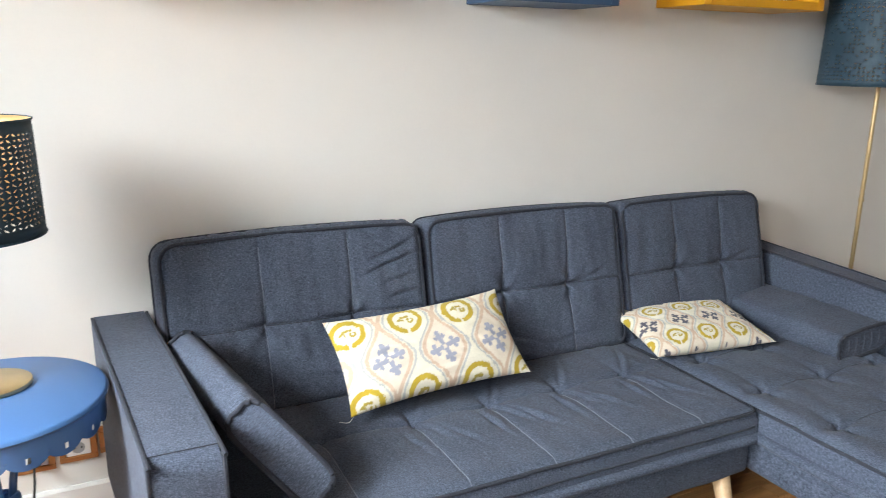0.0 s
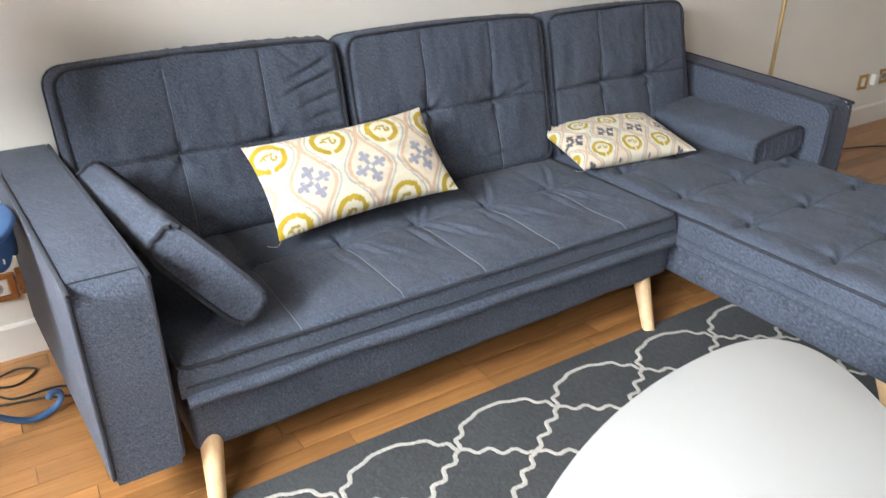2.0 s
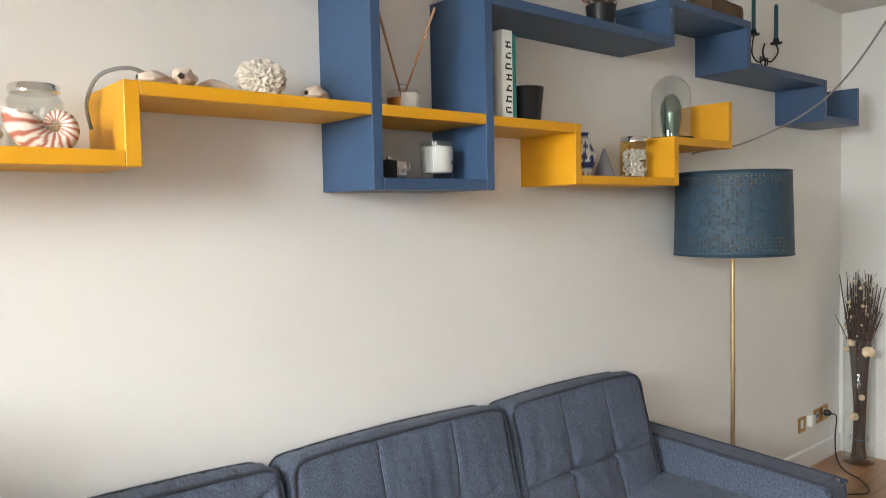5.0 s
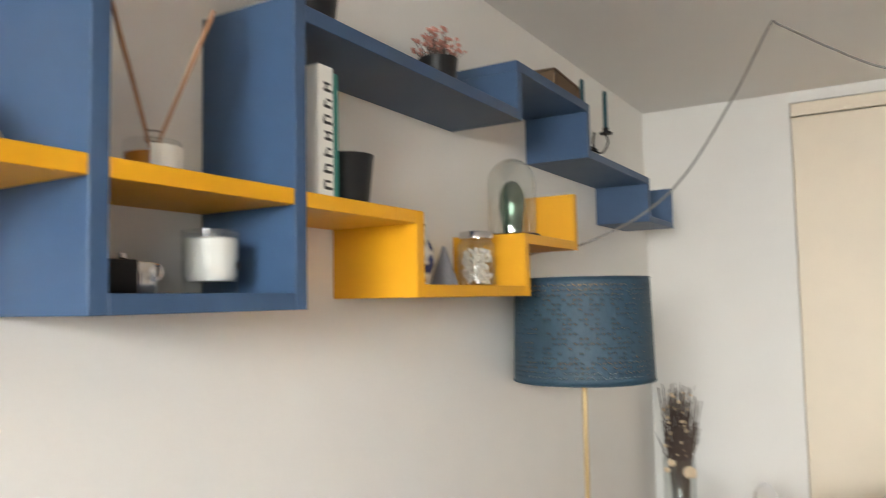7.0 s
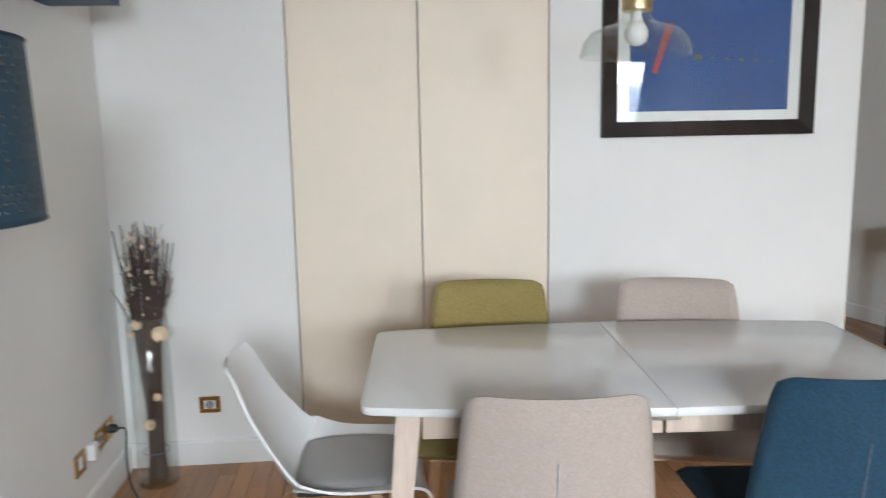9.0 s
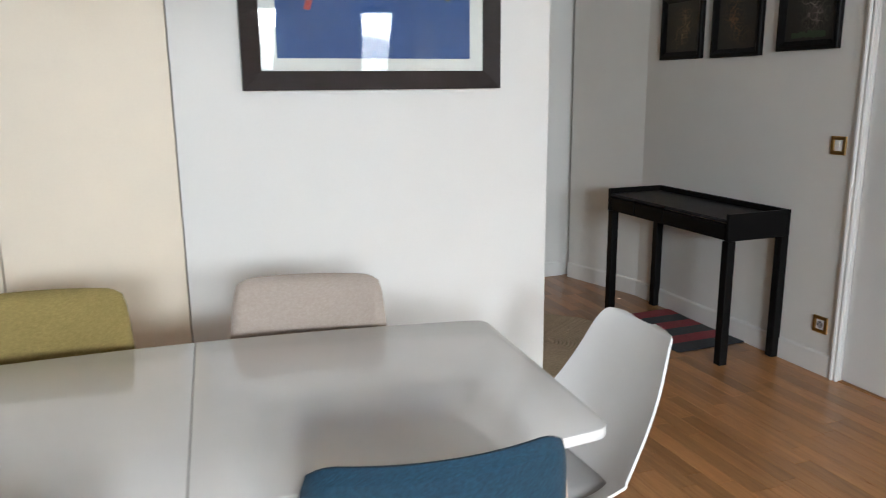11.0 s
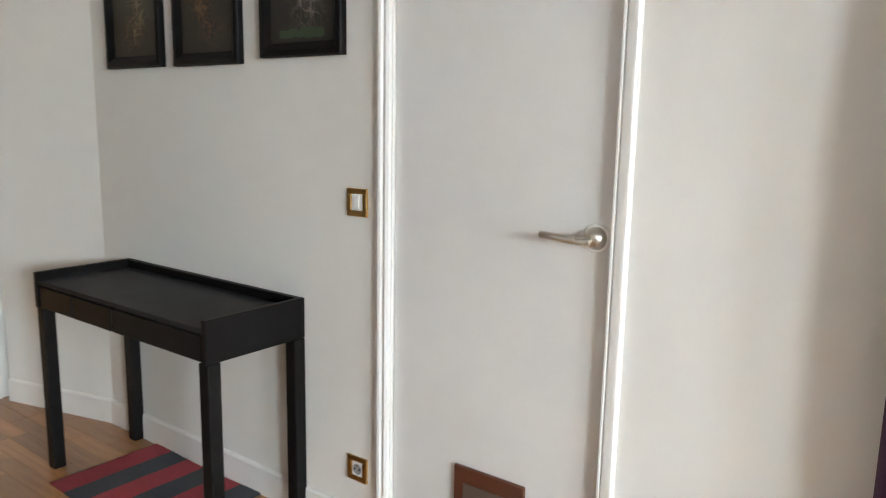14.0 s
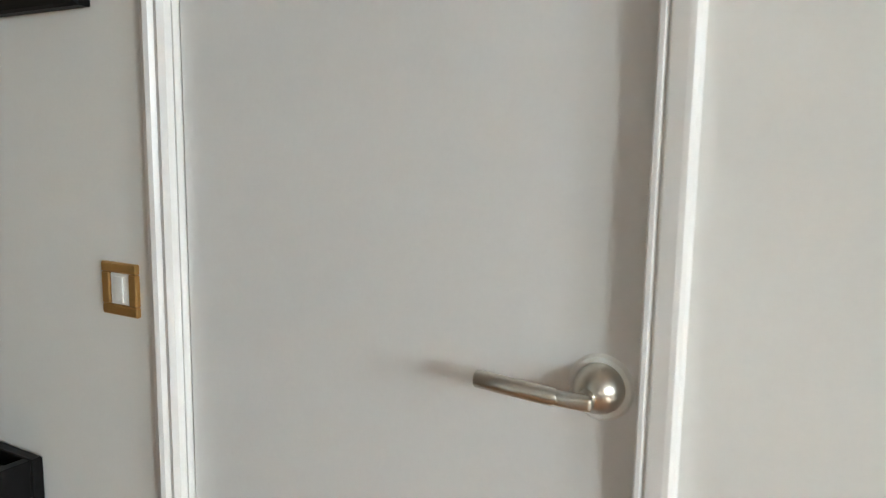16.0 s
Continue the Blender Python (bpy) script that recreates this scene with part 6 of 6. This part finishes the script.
def shell_chair(m, label):
    """White moulded shell, facing local +x."""
    ob = thing("shell_chair", m, label, "chair", "white shell chairs at the table ends")
    prof = spline([(0.235, 0.415, 0), (0.212, 0.442, 0), (0.12, 0.438, 0), (0.0, 0.426, 0), (-0.085, 0.43, 0), (-0.14, 0.46, 0), (-0.186, 0.55, 0), (-0.23, 0.65, 0), (-0.266, 0.74, 0), (-0.292, 0.772, 0)], 6)
    n = len(prof) - 1

    def width(u):
        if u < 0.5:
            return 0.19 + 0.045 * math.sin(0.5 * math.pi * u / 0.5)
        k = (u - 0.5) / 0.5
        return 0.235 - 0.118 * k - 0.06 * max(0.0, (k - 0.86) / 0.14) ** 3

    def srf(off):
        def fn(u, v):
            f = u * n
            i = min(int(f), n - 1)
            p = prof[i].lerp(prof[i + 1], f - i)
            a, b = prof[max(0, i - 2)], prof[min(n, i + 3)]
            t = (b - a).normalized()
            nx, nz = t.y, -t.x
            s = 2 * v - 1
            wing = (0.018 + 0.05 * math.exp(-((u - 0.48) / 0.2) ** 2)) * abs(s) ** 2.4
            w = width(u)
            return (p.x + nx * (wing - off), s * w, p.y + nz * (wing - off))
        return fn
    part("shell", grid_mesh(56, 32, srf(0.0), srf(0.008)), M_SHELLW, ob, "white moulded plastic shell", True)

    def cushion(s):
        def fn(u, v):
            a, b = 2 * u - 1, 2 * v - 1
            e = max(0.0, 1 - abs(a) ** 4) * max(0.0, 1 - abs(b) ** 4)
            return (0.04 + 0.155 * a, 0.175 * b * (1 - 0.12 * a * a), 0.447 + (0.022 * e ** 0.4 if s > 0 else -0.006))
        return fn
    part("seat_pad", grid_mesh(20, 20, cushion(1), cushion(-1)), M_GREYPAD, ob, "grey leatherette seat pad", True)
    for sx in (-1, 1):
        for sy in (-1, 1):
            bm = bmesh.new()
            a, b = Vector((sx * 0.1, sy * 0.1, 0.4)), Vector((sx * 0.21, sy * 0.215, 0))
            lo = [bm.verts.new((b.x + dx * 0.012, b.y + dy * 0.014, 0)) for dx, dy in ((-1, -1), (1, -1), (1, 1), (-1, 1))]
            hi = [bm.verts.new((a.x + dx * 0.017, a.y + dy * 0.026, 0.405)) for dx, dy in ((-1, -1), (1, -1), (1, 1), (-1, 1))]
            bm.faces.new(lo)
            bm.faces.new(hi)
            for k in range(4):
                bm.faces.new((lo[k], lo[(k + 1) % 4], hi[(k + 1) % 4], hi[k]))
            bmesh.ops.bevel(bm, geom=list(bm.edges), offset=0.004, segments=2, affect="EDGES")
            part("leg", bm, M_BEECH2, ob, "splayed wooden leg", True)
    for s in (-1, 1):
        part("crossbar", box(-0.15, 0.15, s * 0.125 - 0.009, s * 0.125 + 0.009, 0.3, 0.33, 0.003), M_BEECH2, ob)
        part("crossbar", box(s * 0.125 - 0.009, s * 0.125 + 0.009, -0.12, 0.12, 0.332, 0.36, 0.003), M_BEECH2, ob)
    part("mount", box(-0.11, 0.11, -0.11, 0.11, 0.402, 0.424, 0.004), M_RUBBER, ob)
    return ob


shell_chair(at(4.012, 1.325, 0, -90), "white plastic shell chair with grey pad at the table end")
shell_chair(at(3.962, -0.245, 0, 91), "white plastic shell chair tucked in at the far table end")


# ---- framed picture over the table ----
def big_picture():
    ob = thing("framed_picture", at(XE, 0, 0), "framed blue abstract print with white mount under glass", "picture")
    y0, y1, z0, z1, fw = -0.637, 0.27, 1.33, 2.032, 0.062
    prof_d = 0.03
    for a in (("frame_rail", y0, y1, z0, z0 + fw), ("frame_rail", y0, y1, z1 - fw, z1), ("frame_stile", y0, y0 + fw, z0, z1), ("frame_stile", y1 - fw, y1, z0, z1)):
        bm = bmesh.new()
        n, ya, yb, za, zb = a
        if n == "frame_rail":
            i0, i1 = (0.0, fw) if za == z0 else (fw, 0.0)
            q = [(ya + i0, za), (yb - i0, za), (yb - i1, zb), (ya + i1, zb)]
        else:
            i0, i1 = (0.0, fw) if ya == y0 else (fw, 0.0)
            q = [(ya, za + i0), (yb, za + i1), (yb, zb - i1), (ya, zb - i0)]
        lo = [bm.verts.new((-0.001, y, z)) for y, z in q]
        cy, cz = sum(p[0] for p in q) / 4, sum(p[1] for p in q) / 4
        inner = lambda y, z: y0 + fw - 1e-4 <= y <= y1 - fw + 1e-4 and z0 + fw - 1e-4 <= z <= z1 - fw + 1e-4
        hi = [bm.verts.new((-0.02 if inner(y, z) else -0.03, y, z)) for y, z in q]
        bm.faces.new(lo)
        bm.faces.new(hi)
        for k in range(4):
            bm.faces.new((lo[k], lo[(k + 1) % 4], hi[(k + 1) % 4], hi[k]))
        part(n, bm, M_FRAME, ob, "dark wenge moulding")
    i = fw
    part("mount", box(-0.010, -0.004, y0 + i, y1 - i, z0 + i, z1 - i), M_PAPER, ob, "white card mount")
    pr = part("print", box(-0.013, -0.0105, -0.52 - 0.004, 0.155, 1.433, 1.93), M_ARTBLUE, ob, "deep blue abstract print")
    bm = prism([(0.0, 0.0), (0.02, 0.004), (-0.035, 0.2), (-0.068, 0.2)], 0, 0.0008)
    part("red_stroke", bm, M_ARTRED, pr, "slanting red brush stroke", False, Matrix(((0, 0, -1, -0.0135), (1, 0, 0, 0.042), (0, 1, 0, 1.585), (0, 0, 0, 1))))
    for k in range(6):
        r = 0.012 if k == 0 else 0.006
        part("dot", lathe([(r, 0.0), (r, 0.0008), (0, 0.0008)], 16), M_ARTOLIVE, pr, "small olive dot", False, pose(-0.0135, -0.13 - 0.062 * k, 1.65 - 0.004 * k, 0, -90, 0) @ Matrix.Diagonal((1, 1.6, 1, 1)))
    part("glass", box(-0.0165, -0.0155, y0 + i - 0.003, y1 - i + 0.003, z0 + i - 0.003, z1 - i + 0.003), M_THIN, ob, "reflecting picture glass").visible_shadow = False


big_picture()


# ---- three small dark pictures ----
def small_picture(x0, x1, z0, z1, hue, label, seed, ground=False):
    ob = thing("small_picture", at(0, YS, 0), label, "picture", "three black framed prints")
    fw = 0.042
    bm = bmesh.new()
    rings = []
    for inset, y in ((0.0, 0.0), (0.0, 0.019), (0.004, 0.024), (0.45 * fw, 0.026), (0.62 * fw, 0.022), (fw, 0.0105), (fw, 0.002)):
        rings.append([bm.verts.new((x, y, z)) for x, z in ((x0 + inset, z0 + inset), (x1 - inset, z0 + inset), (x1 - inset, z1 - inset), (x0 + inset, z1 - inset))])
    for a, b in zip(rings, rings[1:]):
        for k in range(4):
            bm.faces.new((a[k], a[(k + 1) % 4], b[(k + 1) % 4], b[k]))
    part("moulding", bm, M_BLACK, ob, "black moulding")
    w, h = x1 - x0 - 2 * fw, z1 - z0 - 2 * fw

    def sheet(u, v):
        return (x0 + fw + u * w, 0.009, z0 + fw + v * h)
    p = part("print", grid_mesh(110, 120, sheet, lambda u, v: (x0 + fw + u * w, 0.003, z0 + fw + v * h)), M_ART, ob, "dark print with a pale figure-like motif")

    def art(c):
        u, v = (c.x - x0 - fw) / w - 0.5, (c.z - z0 - fw) / h - 0.5
        f = noise.noise(Vector((u * 6.5 + seed, v * 6 + seed, seed)))
        g = noise.noise(Vector((u * 15, v * 14 + seed, 2 + seed)))
        body = noise.noise(Vector((u * 4 + seed, v * 4, 5)))
        m = math.exp(-((u + 0.12 * math.sin(5 * v + seed)) / 0.2) ** 2 - (v / 0.36) ** 4)
        k = m * (0.5 * max(0.0, 1 - abs(f) / 0.09) + 0.45 * max(0.0, 1 - abs(g) / 0.11) + 0.35 * max(0.0, body))
        if ground and -0.46 + 0.015 * g < v < -0.37 + 0.05 * g - 0.3 * u * u and abs(u) < 0.36:
            return (0.035, 0.06, 0.03)
        return tuple(b + h2 * k for b, h2 in zip((0.017, 0.0155, 0.012), hue))
    tint(p, art)


small_picture(5.932, 6.29, 1.475, 1.83, (0.26, 0.19, 0.09), "black framed dark print with brownish motif", 1.0)
small_picture(5.498, 5.856, 1.473, 1.85, (0.24, 0.13, 0.05), "black framed dark print with ochre motif", 4.0)
small_picture(5.041, 5.396, 1.486, 1.9, (0.34, 0.28, 0.24), "black framed dark print with pale pink motif", 9.0, True)


# ---- black console table ----
def console():
    x0, x1, y0, y1, H = 5.222, 6.23, YS + 0.006, -1.908, 0.745
    ob = thing("console_table", at(0, 0, 0), "narrow black wooden console table with drawers", "table")
    part("tabletop", box(x0 + 0.022, x1 - 0.022, y0 + 0.022, y1, H - 0.044, H - 0.028, 0.001), M_BLKTOP, ob, "satin black recessed top")
    part("back_rail", box(x0, x1, y0, y0 + 0.021, H - 0.13, H, 0.002), M_BLACK, ob)
    for a, b in ((x0, x0 + 0.021), (x1 - 0.021, x1)):
        part("side_panel", box(a, b, y0 + 0.0215, y1 + 0.004, H - 0.13, H, 0.002), M_BLACK, ob)
    w = (x1 - x0 - 0.05)
    cuts = [x0 + 0.024, x0 + 0.024 + w * 0.5, x0 + 0.024 + w * 0.76, x1 - 0.024]
    for a, b in zip(cuts, cuts[1:]):
        part("drawer", box(a + 0.004, b - 0.004, y1 - 0.02, y1 - 0.001, H - 0.128, H - 0.05, 0.003, 2), M_BLACK, ob, "black drawer front")
    for x in (x0 + 0.0225, x1 - 0.0225):
        for y in (y0 + 0.0225, y1 - 0.0225):
            part("leg", box(x - 0.0225, x + 0.0225, y - 0.0225, y + 0.0225, 0, H - 0.131, 0.004, 2), M_BLACK, ob, "square black leg")


console()


def striped_mat():
    ob = thing("striped_mat", at(0, 0, 0), "red and navy striped woven mat under the console", "mat")
    xs = [5.452 + 0.106 * k for k in range(7)]
    for k in range(6):
        def fn(u, v, a=xs[k], b=xs[k + 1]):
            x = a + (b - a) * u
            y = YS + 0.016 + 0.425 * v + 0.006 * math.sin(x * 9)
            return (x, y, 0.006 + 0.002 * noise.noise(Vector((x * 8, y * 8, 0))))
        def under(u, v, a=xs[k], b=xs[k + 1]):
            x = a + (b - a) * u
            return (x, YS + 0.016 + 0.425 * v + 0.006 * math.sin(x * 9), 0.0005)
        part("stripe", grid_mesh(6, 20, fn, under), M_NAVY if k % 2 == 0 else M_RED, ob, "navy woven stripe" if k % 2 == 0 else "red woven stripe", True)
    random.seed(5)
    bm = bmesh.new()
    for k in range(60):
        y = YS + 0.02 + 0.42 * k / 60
        for x, d in ((xs[0], -1), (xs[-1], 1)):
            tube([(x, y, 0.003), (x + d * random.uniform(0.01, 0.018), y + random.uniform(-0.004, 0.004), 0.0015)], 0.001, 3, bm=bm)
    tagged(part("fringe", bm, M_NAVY, ob), kind="stuff")


striped_mat()


def jute_rug():
    ob = thing("jute_rug", at(5.836, -1.277, 0), "round braided jute rug on the hall floor", "rug")
    part("backing", lathe([(0, 0.0005), (0.478, 0.0005), (0.48, 0.003), (0.478, 0.006), (0, 0.006)], 80), M_JUTE, ob)
    random.seed(2)
    bm = bmesh.new()
    pts, rad = [], []
    turns = 22
    for k in range(turns * 60):
        t = k / 60
        r = 0.012 + 0.0212 * t
        a = 2 * math.pi * t
        if r > 0.478:
            break
        pts.append((r * math.cos(a), r * math.sin(a), 0.0075 + 0.0016 * math.sin(k * 2.1)))
        rad.append(0.0104 + 0.0012 * math.sin(k * 2.1 + 1))
    tube(pts, rad, 6, bm=bm, flat=0.5)
    part("braid", bm, M_JUTE, ob, "spiral jute braid", True)


jute_rug()


# ---- purple curtain on the south wall ----
def curtain():
    ob = thing("curtain", at(0, 0, 0), "dark purple curtain hanging in folds to the floor", "curtain")
    def fold(off):
        def fn(u, v):
            x = 3.625 - 0.5 * u
            y = YS + 0.075 + off + 0.035 * math.sin(u * 34) + 0.008 * noise.noise(Vector((u * 6, v * 3, 0)))
            return (x - 0.02 * math.sin(v * 3) * u, y, 0.006 + 2.36 * v)
        return fn
    part("cloth", grid_mesh(110, 16, fold(0), fold(0.002)), M_CURT, ob, "", True)
    part("rod", tube([(3.69, YS + 0.075, 2.38), (3.06, YS + 0.075, 2.38)], 0.011, 14), M_BRASS, ob, "", True)
    for x in (3.665, 3.09):
        part("bracket", tube([(x, YS, 2.38), (x, YS + 0.075, 2.38)], 0.007, 10), M_BRASS, ob)


curtain()


# ---- oak parquet, board by board ----
def parquet():
    slab = tagged(part("floor", multi((XW - 0.2, XH + 0.2, YS - 0.2, YN + 0.2, -0.12, -0.006)), M_JOINT), "oak strip parquet floor", "floor", kind="structure")
    random.seed(77)
    wd = 0.0705
    lengths = (0.36, 0.42, 0.48, 0.54)
    meshes = {}
    for L in lengths:
        bm = box(0, L - 0.0009, 0, wd - 0.0009, -0.0058, 0.0, 0.0006)
        me = bpy.data.meshes.new("plank")
        bm.to_mesh(me)
        bm.free()
        me.materials.append(M_OAK)
        meshes[L] = me
    verts, faces = [], []
    singles = 0
    rows = int((YN - YS) / wd) + 1
    for j in range(rows):
        y = YS + j * wd
        x = XW - random.uniform(0, 0.5)
        while x < XH:
            L = random.choice(lengths)
            x1 = x + L
            mid = x + L / 2
            near = 4.0 < mid < 6.9 and -2.3 < y < -0.75 and not (mid < 4.6 and y > -1.4)
            if near and singles < 300:
                singles += 1
                p = new("plank", meshes[L])
                p.parent = slab
                p.location = (x, y, 0)
            else:
                k = len(verts)
                a, b, g = y, y + wd - 0.0009, 0.0006
                x, e = max(x, XW - 0.1), min(x1, XH + 0.1) - 0.0009
                verts += [(x, a, -0.0058), (e, a, -0.0058), (e, b, -0.0058), (x, b, -0.0058), (x + g, a + g, 0), (e - g, a + g, 0), (e - g, b - g, 0), (x + g, b - g, 0)]
                faces += [(k + 4, k + 5, k + 6, k + 7), (k, k + 1, k + 5, k + 4), (k + 1, k + 2, k + 6, k + 5), (k + 2, k + 3, k + 7, k + 6), (k + 3, k, k + 4, k + 7)]
            x = x1
    me = bpy.data.meshes.new("planks")
    me.from_pydata(verts, [], faces)
    me.materials.append(M_OAK2)
    rest = new("planks", me)
    rest.parent = slab
    tagged(rest, kind="stuff")


parquet()
